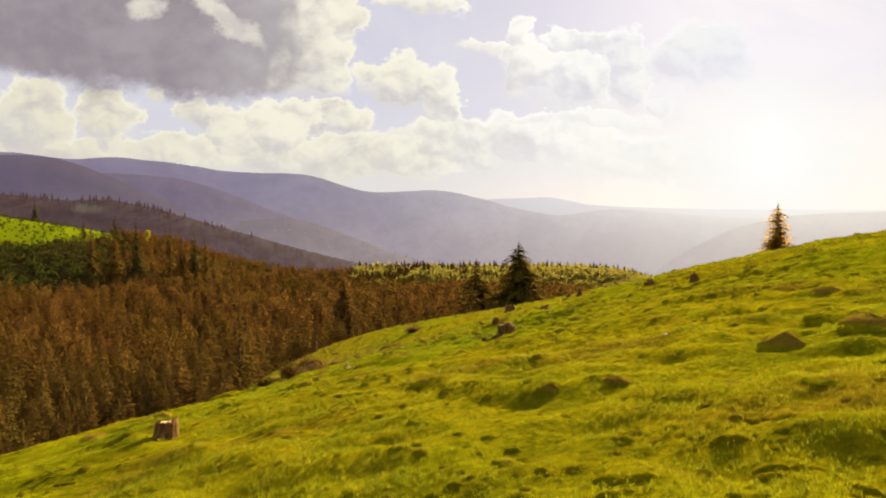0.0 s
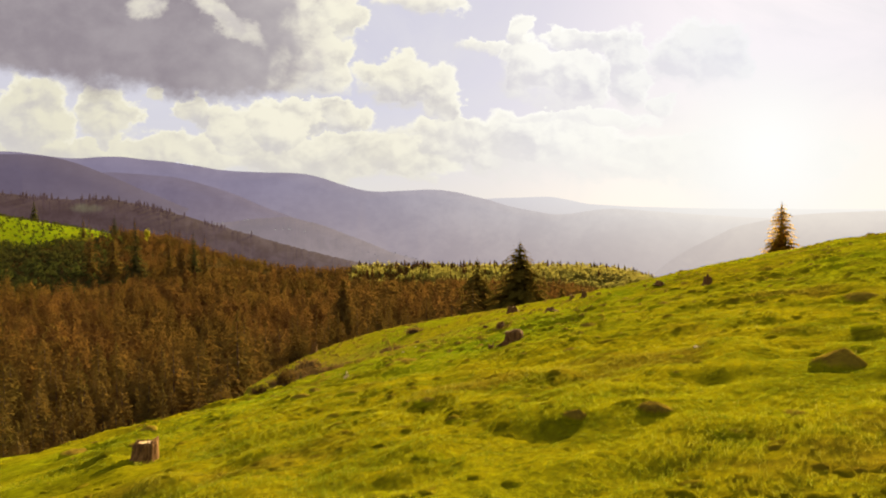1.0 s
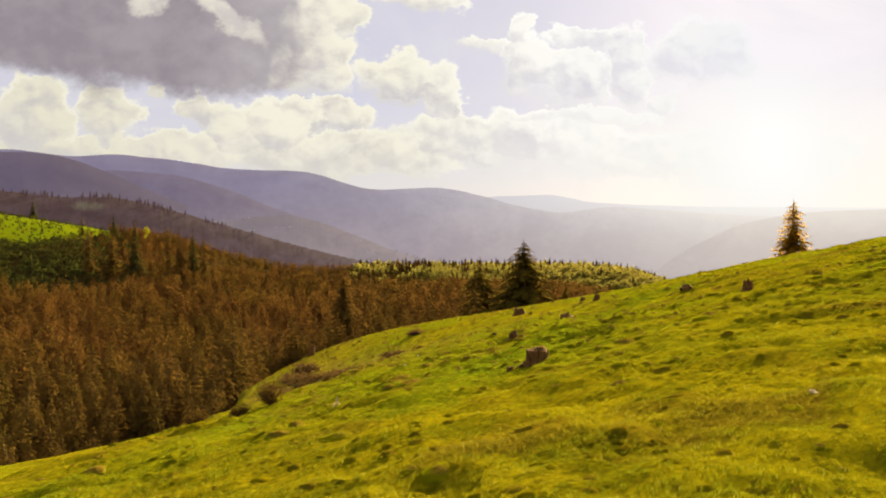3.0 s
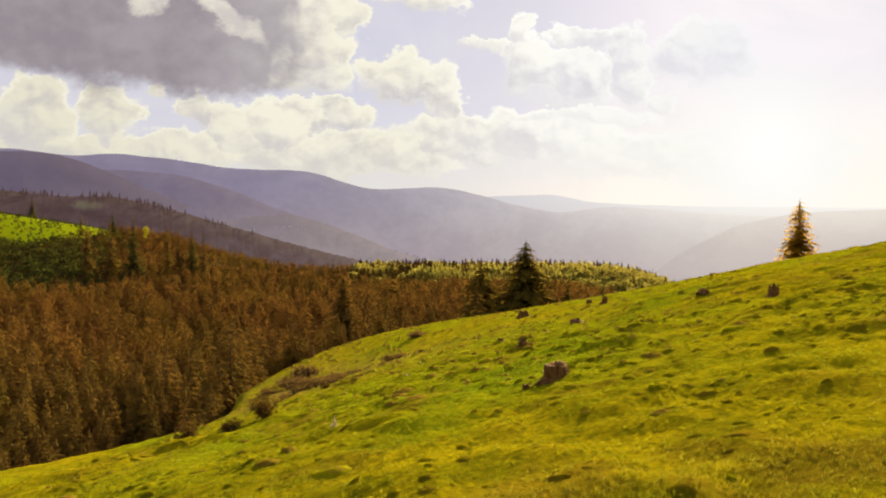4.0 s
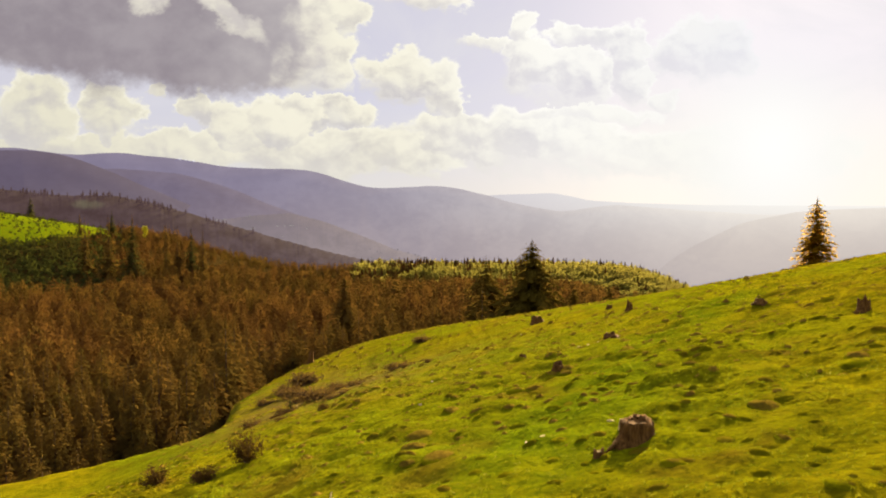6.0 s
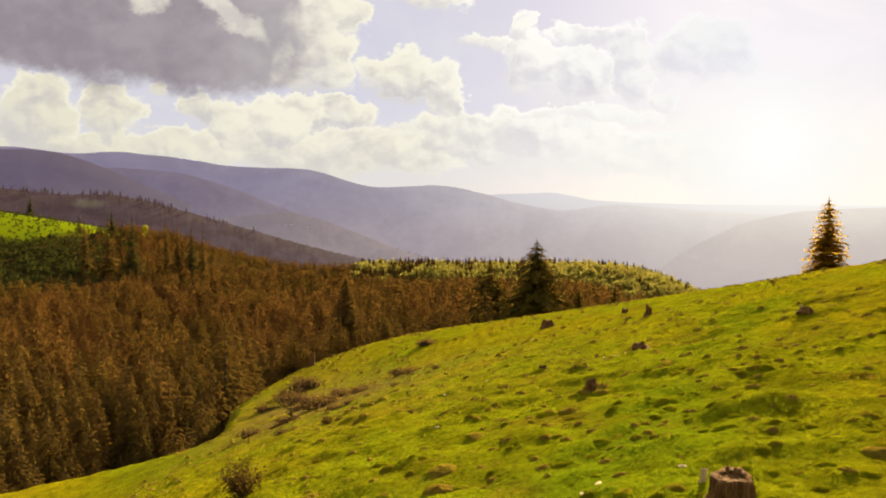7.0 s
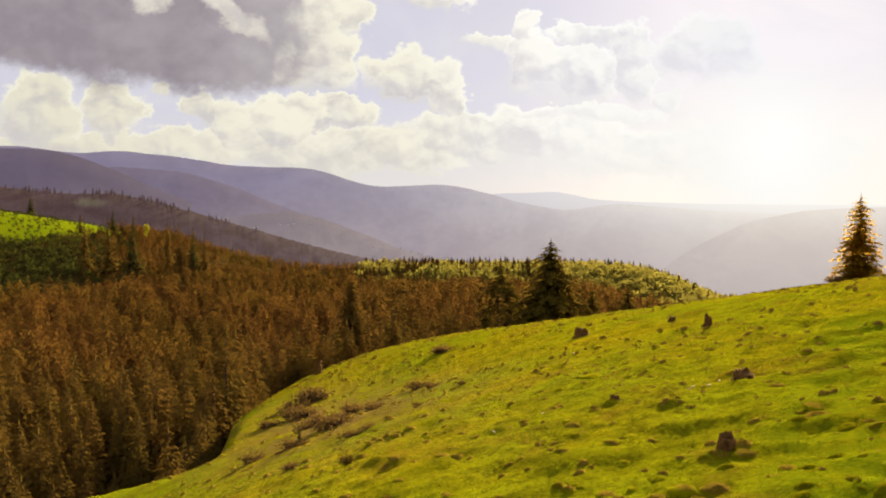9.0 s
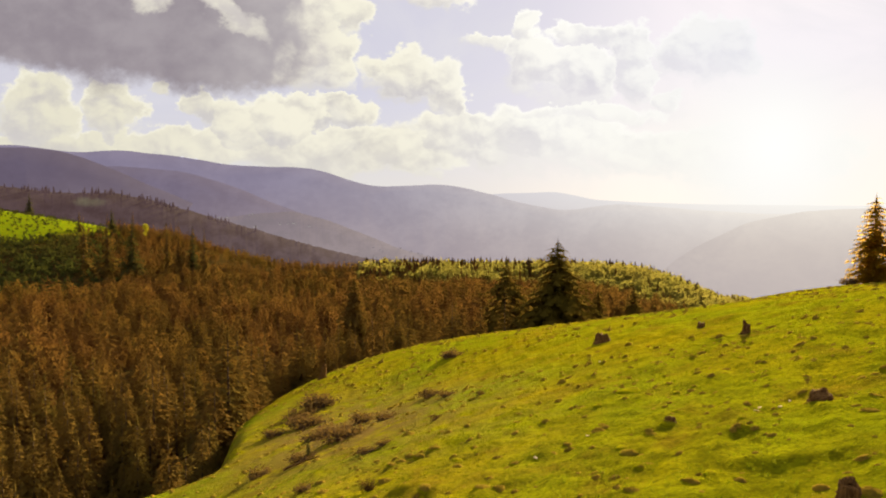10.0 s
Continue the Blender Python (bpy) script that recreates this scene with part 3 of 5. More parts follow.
def skirt_tree(seed, height, layers, sides, spread):
    """A denser spruce for the woods: overlapping skirts of branches with ragged hems. Returns vertices and triangles."""
    rng = random.Random(seed)
    verts, tris = [], []
    for i in range(layers):
        f = i / layers
        z = height * (0.04 + 0.93 * f)
        reach = height * spread * ((1 - f) ** 0.8 + 0.02) * rng.uniform(0.8, 1.15)
        rise = height / layers * 1.9
        start, n = rng.uniform(0, 6.3), len(verts)
        for k in range(sides):
            ang = start + 6.2832 * k / sides
            r = reach * (rng.uniform(0.85, 1.2) if k % 2 == 0 else rng.uniform(0.45, 0.7))
            verts.append((r * math.cos(ang), r * math.sin(ang), z - (0.3 if k % 2 == 0 else 0.0) * reach * rng.uniform(0.4, 1.0)))
        for k in range(sides):
            ang = start + 6.2832 * (k + 0.3) / sides
            verts.append((reach * 0.22 * math.cos(ang), reach * 0.22 * math.sin(ang), min(z + rise, height * (1.0 + 0.01 * k / sides))))
        for k in range(sides):
            a, b2 = n + k, n + (k + 1) % sides
            tris += [(a, b2, b2 + sides), (a, b2 + sides, a + sides)]
    return np.array(verts), np.array(tris)


def wood_spruce(seed, height, layers, count, spread, size, taper=0.85):
    """A crown of many small drooping sprays in loose whorls, denser at the outside. Returns vertices and triangles."""
    rng = np.random.default_rng(seed)
    f = 1 - np.sqrt(rng.uniform(0, 1, count))
    f = 0.45 * f + 0.55 * (np.floor(f * layers) + rng.uniform(0.1, 0.6, count)) / layers
    lobe = rng.uniform(0.8, 1.2, (layers + 2, 9))
    ang = rng.uniform(0, 6.2832, count)
    reach = height * spread * ((1 - f) ** taper + 0.03) * lobe[(f * layers).astype(int), (ang / 6.2832 * 9).astype(int) % 9]
    r = reach * rng.uniform(0.15, 1.0, count) ** 0.6
    z = height * (0.03 + 0.96 * f) - 0.22 * r
    long = size * rng.uniform(0.8, 1.7, count) * (1 - 0.5 * f)
    wide = size * rng.uniform(0.35, 0.7, count) * (1 - 0.4 * f)
    turn = ang + rng.normal(0, 0.45, count)
    out = np.stack([np.cos(turn), np.sin(turn), rng.uniform(-0.9, 0.1, count)], 1)
    side = np.stack([-np.sin(turn), np.cos(turn), rng.normal(0, 0.35, count)], 1)
    root = np.stack([r * np.cos(ang), r * np.sin(ang), z], 1) - out * (0.4 * long)[:, None]
    verts = np.stack([root + side * wide[:, None], root - side * wide[:, None], root + out * (1.4 * long)[:, None]], 1).reshape(-1, 3)
    spire = np.array([(0.16, 0, height * 0.9), (-0.08, 0.14, height * 0.9), (-0.08, -0.14, height * 0.9), (0, 0, height * 1.02)])
    n = len(verts)
    tris = np.concatenate([np.arange(n).reshape(-1, 3), np.array([(n, n + 1, n + 3), (n + 1, n + 2, n + 3), (n + 2, n, n + 3)])])
    return np.concatenate([verts, spire]), tris


def trunk_mesh(height, radius, seed):
    rng = random.Random(seed)
    bm = bmesh.new()
    rings = []
    for i in range(9):
        f = i / 8
        r = radius * (1 - 0.92 * f) * (1.35 if i == 0 else 1.0)
        cx, cy = rng.uniform(-1, 1) * 0.03 * f, rng.uniform(-1, 1) * 0.03 * f
        rings.append([bm.verts.new((cx + r * math.cos(a * 0.7854), cy + r * math.sin(a * 0.7854), -0.5 + (height + 0.3) * f)) for a in range(8)])
    for lo, hi in zip(rings, rings[1:]):
        for a in range(8):
            bm.faces.new((lo[a], lo[(a + 1) % 8], hi[(a + 1) % 8], hi[a]))
    bm.faces.new(rings[-1])
    return bm


def make_spruce(name, label, seed, height, whorls, per, steps, mat, spread=0.23, group="", ragged=0.25, taper=0.78, fill=0):
    thing = new(name)
    part("trunk", trunk_mesh(height * 0.97, height * 0.014 + 0.03, seed), BARK, thing, "brown tapering trunk")
    v, t = spruce_parts(seed, height, whorls, per, steps, spread, ragged, taper)
    if fill:
        w, u = wood_spruce(seed + 7, height, whorls // 2, fill, spread * 0.92, height * 0.026, taper)
        v, t = np.concatenate([v, w]), np.concatenate([t, u + len(v)])
    mesh_object("crown", v, t, mat, thing, smooth=False)
    return tagged(thing, label, "tree", group)


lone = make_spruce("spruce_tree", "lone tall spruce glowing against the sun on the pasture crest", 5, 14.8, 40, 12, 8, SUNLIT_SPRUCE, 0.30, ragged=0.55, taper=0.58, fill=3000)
lone.matrix_basis = pose(66.3, 125.2, at(66.3, 125.2) - 0.1, 0, 0, 20)

for i, (x, y, top, spread) in enumerate([(18.1, 148.3, 6.7, 0.46), (8.8, 159.5, 2.2, 0.40), (33.0, 176.0, -6.5, 0.34), (46.0, 190.0, -7.5, 0.34), (-27.0, 175.0, -3.0, 0.28)]):
    base = at(x, y) - 0.3
    tree = make_spruce("spruce_tree", "dark full spruce standing at the wood's edge beyond the pasture rim", 60 + i, top - base, 44, 13, 8, SPRUCE if i < 4 else WOOD_GREEN, spread,
                       "spruces beyond the rim", 0.5, 0.66, 2600)
    tree.matrix_basis = pose(x, y, base, 0, 0, 40 * i)


def scatter(rng, count, xr, yr, keep, gap):
    """Points that keep a distance from each other."""
    cells, pts = {}, []
    for _ in range(count):
        x, y = rng.uniform(*xr), rng.uniform(*yr)
        key = (int(x // gap), int(y // gap))
        if key in cells or not keep(x, y):
            continue
        cells[key] = True
        pts.append((x, y))
    return pts


def clearing(x, y):
    return float(meadow(np.array([x]), np.array([y]))[0]) > 0.5


def wooded(x, y):
    a = x / y
    if not -0.95 < a < 0.135 + 0.2 * (y > 230) or y < 48 or (y > 430 and x > -190) or y > 500:
        return False
    if y < 140 and float(hill(np.array([x]), np.array([y]))[0]) > -15.5:
        return False
    if 0.06 < a and y < 230:
        return False
    return not clearing(x, y)


def stunted(x, y):
    """Low growth on the open slope under the meadow."""
    return x < -0.55 * y + 14 * (float(swell(np.array([x]), np.array([y]), 15, 5)[0]) - 0.5) and y > 285


def make_wood():
    rng = random.Random(8)
    pts = scatter(rng, 40000, (-350, 130), (48, 500), wooded, 4.4)
    pts.sort(key=lambda q: math.hypot(q[0] + 2, q[1] - 10))
    kinds = []
    for i in range(5):
        tree = new("spruce_tree")
        part("trunk", trunk_mesh(11.6, 0.18, i), BARK, tree)
        v, t = wood_spruce(100 + i, 12.0, 17, 1150, 0.20 + 0.02 * i, 0.42)
        mesh_object("crown", v, t, WOOD_GREEN, tree)
        kinds.append(tagged(tree, "olive-brown spruce in the dense valley wood", "tree", "spruces of the valley wood"))
    poses = []
    for x, y in pts:
        s = rng.uniform(0.5, 1.12) * (1.35 if rng.random() < 0.06 else 1.0) * (0.45 if stunted(x, y) else 1.0) * (0.55 + 0.45 * min(1.0, max(0.0, (x / y + 0.56) / 0.12)) if y > 290 else 1.0) * (0.85 if y > 270 else 1.0)
        s = min(s, 0.85) if y < 85 else s
        poses.append((x, y, at(x, y) - 0.3, s, rng.uniform(0, 360)))
    near, rest = poses[:280], poses[280:]
    for i, (x, y, z, s, r) in enumerate(near):
        m = pose(x, y, z, 0, 0, r) @ Matrix.Diagonal((s * rng.uniform(0.9, 1.15), s * rng.uniform(0.9, 1.15), s, 1))
        if i < 5:
            kinds[i].matrix_basis = m
        else:
            ob = copy_thing(kinds[i % 5], m)
            ob.matrix_basis = m
    middle = [q for q in rest if q[1] < 260]
    forest("woodland", "dense spruce wood filling the valley beyond the pasture", middle, 12.0, WOOD_GREEN, 14, 420, 40, True)
    forest("upper_woodland", "dense spruce wood climbing to the far crest", [q for q in rest if q[1] >= 260], 12.0, WOOD_GREEN, 11, 170, 50, True)


def leafy(seed, count, size):
    """A round crown of small leaf clumps with gaps, for far broadleaved trees."""
    rng = random.Random(seed)
    vs, ts = [], []
    lobes = [(rng.uniform(-1, 1) * 0.5, rng.uniform(-1, 1) * 0.5, rng.uniform(-0.5, 0.7), rng.uniform(0.4, 0.65)) for _ in range(6)]
    for _ in range(count):
        lx, ly, lz, lr = rng.choice(lobes)
        d = Vector((rng.gauss(0, 1), rng.gauss(0, 1), rng.gauss(0, 1))).normalized() * lr * rng.uniform(0.75, 1.05)
        c = Vector((lx, ly, lz)) + d
        e = [c + Vector((rng.uniform(-1, 1), rng.uniform(-1, 1), rng.uniform(-1, 1))) * size for _ in range(3)]
        n = len(vs)
        vs.extend(tuple(q) for q in e)
        ts.append((n, n + 1, n + 2))
    return np.array(vs), np.array(ts)


def forest(name, label, poses, height, mat, whorls, per, seed, sprays=False):
    """Many far trees joined in one mesh."""
    forms = []
    for i in range(7):
        if not sprays:
            v, t = skirt_tree(seed + i, height, whorls, per, 0.17 + 0.015 * i)
        elif i < 5:
            v, t = wood_spruce(seed + i, height, whorls, per, 0.20 + 0.02 * i, height * 0.05 * (440 / per) ** 0.5)
        else:
            v, t = leafy(seed + i, per * 2 // 3, 0.15 * (420 / per) ** 0.5)
            v = v * (height * 0.19, height * 0.19, height * 0.34) + (0, 0, height * 0.52)
        forms.append((v, t))
    vs, ts, n = [], [], 0
    for i, (x, y, z, s, r) in enumerate(poses):
        v, t = forms[i % 7]
        c, d = math.cos(r), math.sin(r)
        vs.append(np.stack([(v[:, 0] * c - v[:, 1] * d) * s + x, (v[:, 0] * d + v[:, 1] * c) * s + y, v[:, 2] * s + z], 1))
        ts.append(t + n)
        n += len(v)
    ob = mesh_object(name, np.concatenate(vs), np.concatenate(ts), mat, smooth=True)
    shade = np.random.default_rng(seed).uniform(0, 1, len(vs))
    tint = ob.data.attributes.new("tint", "FLOAT", "POINT")
    tint.data.foreach_set("value", np.repeat(shade, [len(v) for v in vs]).astype(np.float32))
    tagged(ob, label, "woodland", kind="stuff")


make_wood()


def make_ridge_trees():
    """Spruces that stand along the crest of the wooded ridge."""
    rng = random.Random(19)
    crest = [v.co.copy() for v in wooded_ridge.data.vertices[2800:4200]]
    poses = []
    for v in crest:
        a = v.x / v.y
        if -0.75 < a < -0.30 and rng.random() < (0.5 if swell(np.array([a * 1350]), np.array([0.0]), 45, 9)[0] > 0.5 else 0.08):
            poses.append((v.x + rng.uniform(-3, 3), v.y - rng.uniform(2, 30), v.z - 3.0, rng.uniform(0.5, 1.15), rng.uniform(0, 6.3)))
    # the trees glow with the haze painted into the ridge's material
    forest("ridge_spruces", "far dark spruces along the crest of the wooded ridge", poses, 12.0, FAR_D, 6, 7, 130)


make_ridge_trees()


def make_far_hill():
    rng = random.Random(12)

    def on_hill(x, y):
        return x / y > -0.44 and x < 250

    pts = scatter(rng, 14000, (-240, 260), (425, 565), on_hill, 5.0)
    firs = [(x, y, at(x, y) - 0.3, rng.uniform(0.42, 0.78) * (0.75 if x < -70 else 1.0), rng.uniform(0, 6.3)) for x, y in pts if rng.random() < (1.0 if x < -70 else 0.7 if x < -20 else 0.35 if x < 60 else 0.16) or abs(y - 522) < 7]
    used = {(q[0], q[1]) for q in firs}
    forest("valley_crest_wood", "spruces along the crest of the valley wood", [q for q in firs if q[0] < -70], 15.0, WOOD_GREEN, 9, 150, 75, True)
    forest("far_spruces", "spruces along the far wooded hill's skyline", [q for q in firs if q[0] >= -70], 15.0, WOOD_GREEN, 7, 8, 70)
    forms = [leafy(90 + i, 110, 0.26) for i in range(4)]
    vs, ts, n = [], [], 0
    for i, (x, y) in enumerate(q for q in pts if q not in used):
        v, t = forms[i % 4]
        s, z = rng.uniform(3.0, 4.8), at(x, y)
        vs.append(v * (s, s, s * 1.1) + (x, y, z + s * 0.9))
        ts.append(t + n)
        n += len(v)
    ob = mesh_object("far_broadleaf_wood", np.concatenate(vs), np.concatenate(ts), BROADLEAF, smooth=False)
    tagged(ob, "sunlit fresh green broadleaved trees on the far hill", "woodland", kind="stuff")


make_far_hill()


def make_meadow_bushes():
    rng = random.Random(15)
    pts = scatter(rng, 9000, (-420, -140), (280, 470), lambda x, y: x < -(0.48 + 0.12 * rng.random()) * y and (not clearing(x, y) or rng.random() < 0.34), 2.6)
    forms = [leafy(190 + i, 40, 0.40) for i in range(4)]
    vs, ts, n = [], [], 0
    for i, (x, y) in enumerate(pts):
        v, t = forms[i % 4]
        s = rng.uniform(1.2, 2.6) if not clearing(x, y) else rng.uniform(0.7, 1.3)
        vs.append(v * (s, s, s * 0.9) + (x, y, at(x, y) + s * 0.6))
        ts.append(t + n)
        n += len(v)
    ob = mesh_object("hillside_bushes", np.concatenate(vs), np.concatenate(ts), BUSH, smooth=False)
    tagged(ob, "dark green bushes below and on the hilltop meadow", "bushes", kind="stuff")


make_meadow_bushes()


def make_bright_tree():
    thing = new("broadleaf_tree")
    part("trunk", trunk_mesh(9.0, 0.22, 3), BARK, thing)
    v, t = leafy(44, 900, 0.13)
    mesh_object("crown", v * (2.6, 2.6, 3.6) + (0, 0, 7.2), t, FRESH_LEAF, thing, smooth=False)
    return tagged(thing, "sunlit yellow-green broadleaved tree among dark spruces", "tree")


make_bright_tree().matrix_basis = pose(-201, 435, at(-201, 435) - 0.3) @ Matrix.Scale(1.1, 4)


# ---- grass ----
def blades(name, label, count, xr, yr, tall, wide, seed, clump, mat=None, dens=None):
    rng = np.random.default_rng(seed)
    cx, cy = rng.uniform(*xr, count // clump), rng.uniform(*yr, count // clump)
    if dens is not None:
        keep = dens(cx, cy) > rng.uniform(0, 1, len(cx))
        cx, cy = cx[keep], cy[keep]
    lush = 0.45 + 1.1 * swell(cx, cy, 1.3, 17) * (0.5 + swell(cx, cy, 6.0, 18))
    m = len(cx)
    cx, cy, lush = np.repeat(cx, clump), np.repeat(cy, clump), np.repeat(lush, clump)
    k = m * clump
    x, y = cx + rng.normal(0, tall * 0.35, k), cy + rng.normal(0, tall * 0.35, k)
    z = land(x, y) - 0.01
    h = tall * lush * rng.uniform(0.55, 1.25, k)
    ang, lean = rng.uniform(0, 6.283, k), rng.uniform(0.1, 0.7, k) * h
    face = rng.uniform(0, 6.283, k)
    sx, sy = np.cos(face) * wide * 0.5, np.sin(face) * wide * 0.5
    lx, ly = np.cos(ang) * lean, np.sin(ang) * lean
    base = np.stack([x, y, z], 1)
    side = np.stack([sx, sy, np.zeros(k)], 1)
    mid = base + np.stack([lx * 0.35, ly * 0.35, h * 0.6], 1)
    tip = base + np.stack([lx, ly, h], 1)
    verts = np.stack([base, mid + side, mid - side, tip], 1).reshape(-1, 3)
    o = np.arange(k)[:, None] * 4
    tris = np.concatenate([o + np.array([[0, 1, 2]]), o + np.array([[2, 1, 3]])], 0)
    ob = mesh_object(name, verts, tris, mat or BLADE, smooth=False)
    tagged(ob, label, "grass", kind="stuff")


blades("near_grass", "fine short grass blades on the near pasture", 210000, (-4.5, 10.5), (3.5, 13.5), 0.050, 0.0045, 4, 9)
blades("meadow_grass", "short fresh grass blades on the pasture slope", 130000, (-9, 14), (13, 26), 0.050, 0.008, 1, 9)
blades("pasture_grass", "short grass of the middle pasture slope", 80000, (-16, 24), (26, 54), 0.06, 0.013, 2, 6)
blades("dry_grass", "sparse pale dry grass blades among the turf", 5000, (-4, 11), (4, 24), 0.070, 0.0032, 9, 6, STRAW, lambda x, y: 1.6 * np.maximum(swell(x, y, 1.6, 63) - 0.5, 0))


# ---- stumps, hummocks, shrubs and dead wood on the pasture ----
def lathe(rings, sides, close=True):
    """A bmesh from rings of (height, function of angle giving radius and lift)."""
    bm = bmesh.new()
    made = []
    for z, form in rings:
        ring = []
        for k in range(sides):
            ang = 6.28318 * k / sides
            r, lift = form(ang)
            ring.append(bm.verts.new((r * math.cos(ang), r * math.sin(ang), z + lift)))
        made.append(ring)
    for lo, hi in zip(made, made[1:]):
        for k in range(sides):
            bm.faces.new((lo[k], lo[(k + 1) % sides], hi[(k + 1) % sides], hi[k]))
    if close:
        bm.faces.new(made[-1])
    return bm


def make_stump(seed, width, height, label, jag=0.25, roots=4, pale=False, ways=()):
    rng = random.Random(seed)
    thing = new("tree_stump")
    ph = [radians(w) for w in ways] or [rng.uniform(0, 6.28) for _ in range(roots)]
    bite = [rng.uniform(0.0, 1.0) ** 1.5 for _ in range(9)]

    def ring(f, grow):
        def form(ang):
            flare = sum(max(0.0, math.cos(ang - p)) ** 10 for p in ph) * (1 - f) ** 3 * 0.4
            rough = 0.10 * noise.noise(Vector((math.cos(ang) * 1.6, math.sin(ang) * 1.6, f * 1.5 + seed)))
            groove = 0.05 * math.sin(ang * 9 + seed) + 0.03 * math.sin(ang * 17 + seed * 2)
            r = width * 0.5 * (grow + flare + rough + groove)
            k = ang / 6.2832 * 9
            i, w = int(k) % 9, k - int(k)
            lift = jag * height * (bite[i] * (1 - w) + bite[(i + 1) % 9] * w - 0.35) * max(0.0, f - 0.6) * 2.5
            return r, lift
        return form

    levels = [(-0.25, 1.08, 0.0), (0.0, 1.02, 0.0), (0.10, 0.96, 0.12), (0.3, 0.90, 0.35), (0.6, 0.86, 0.65), (0.85, 0.84, 0.9), (1.0, 0.80, 1.0)]
    bm = lathe([(height * z, ring(f, g)) for z, g, f in levels], 44, False)
    # the broken hollow top
    rim = list(bm.verts)[-44:]
    inner = [bm.verts.new((v.co.x * 0.62, v.co.y * 0.62, height * 0.93 + 0.10 * height * rng.uniform(-1, 1))) for v in rim]
    for k in range(44):
        bm.faces.new((rim[k], rim[(k + 1) % 44], inner[(k + 1) % 44], inner[k]))
    trunk_base = part("trunk_base", bm, OLD_WOOD, thing)
    top = bmesh.new()
    ring_v = [top.verts.new((v[0] * 1.06, v[1] * 1.06, v[2] - 0.01)) for v in [(width * 0.235 * math.cos(6.2832 * k / 20), width * 0.235 * math.sin(6.2832 * k / 20),
              height * (0.95 + 0.07 * noise.noise(Vector((k * 0.9, seed, 0))))) for k in range(20)]]
    mid = top.verts.new((0, 0, height * 0.90))
    for k in range(20):
        top.faces.new((ring_v[k], ring_v[(k + 1) % 20], mid))
    part("cut_top", top, CUT_WOOD if pale else OLD_WOOD, trunk_base, "pale weathered cut surface" if pale else "")
    for p in ph:
        bm = bmesh.new()
        L, rings = width * rng.uniform(0.3, 0.9), []
        for i in range(6):
            f = i / 5
            r = width * 0.13 * (1 - 0.8 * f)
            c = Vector((math.cos(p + 0.3 * f) * (width * 0.3 + L * f), math.sin(p + 0.3 * f) * (width * 0.3 + L * f), height * 0.16 * (1 - f) - 0.06 * f))
            side = Vector((-math.sin(p), math.cos(p), 0))
            rings.append([bm.verts.new(c + side * (r * math.cos(q * 1.0472)) + Vector((0, 0, r * math.sin(q * 1.0472)))) for q in range(6)])
        for lo, hi in zip(rings, rings[1:]):
            for q in range(6):
                bm.faces.new((lo[q], lo[(q + 1) % 6], hi[(q + 1) % 6], hi[q]))
        part("root", bm, OLD_WOOD, thing)
    return tagged(thing, label, "stump")


def place(ob, x, y, sink=0.03, turn=0.0, tilt=(0.0, 0.0), s=1.0):
    ob.matrix_basis = pose(x, y, at(x, y) - sink, tilt[0], tilt[1], turn) @ Matrix.Diagonal((s, s, s, 1))
    return ob


NEAR_STUMPS = [  # seed, x, y, width, height, jag, roots, turn, tilt, pale, label
    (1, 2.36, 21.25, 0.62, 0.37, 0.28, 5, 0, (0, -2), False, "broken brown tree stump with spreading roots in the grass"),
    (2, 2.88, 31.6, 0.44, 0.27, 1.1, 4, 40, (0, -5), False, "rotten splintered stump on a mossy mound"),
    (7, -5.55, 13.7, 0.50, 0.44, 0.35, 5, 75, (-3, 6), True, "dark stump with a pale sawn top at the pasture rim"),
    (8, 12.10, 30.2, 0.40, 0.36, 0.9, 3, 130, (0, 4), False, "pointed splintered stump below the crest"),
    (14, 1.60, 20.8, 0.20, 0.15, 0.6, 3, 30, (0, 0), True, "small pale-topped root stub beside a stump"),
]
FAR_STUMPS = [
    (3, 6.45, 38.5, 0.66, 0.26, 0.6, 5, 200, (-8, 14), False, "low slanting weathered stump with bare roots"),
    (4, 12.10, 55.0, 0.45, 0.58, 1.0, 3, 20, (0, 3), False, "narrow spiky stump rising from the slope"),
    (5, 7.60, 68.5, 1.30, 0.50, 1.3, 5, 90, (5, 8), False, "old stump breaking up on the far slope"),
    (9, 12.20, 36.85, 0.55, 0.24, 0.8, 4, 60, (6, 18), False, "slanting broken stump near the crest"),
    (10, -19.60, 98.3, 0.75, 1.5, 0.6, 3, 0, (0, 2), False, "upright dead stub at the tip of the spur"),
    (11, 12.60, 62.3, 0.5, 0.4, 0.6, 3, 300, (0, 0), False, "small dark stump on the far slope"),
    (13, 2.75, 40.2, 0.34, 0.22, 0.6, 4, 70, (0, 10), False, "small rotten stump in the turf"),
]
for seed, x, y, w, h, jag, roots, turn, tilt, pale, label in NEAR_STUMPS + FAR_STUMPS:
    place(make_stump(seed, w, h, label, jag, roots, pale, (188, 335, 285, 60) if seed == 1 else ()), x, y, 0.04, turn, tilt)


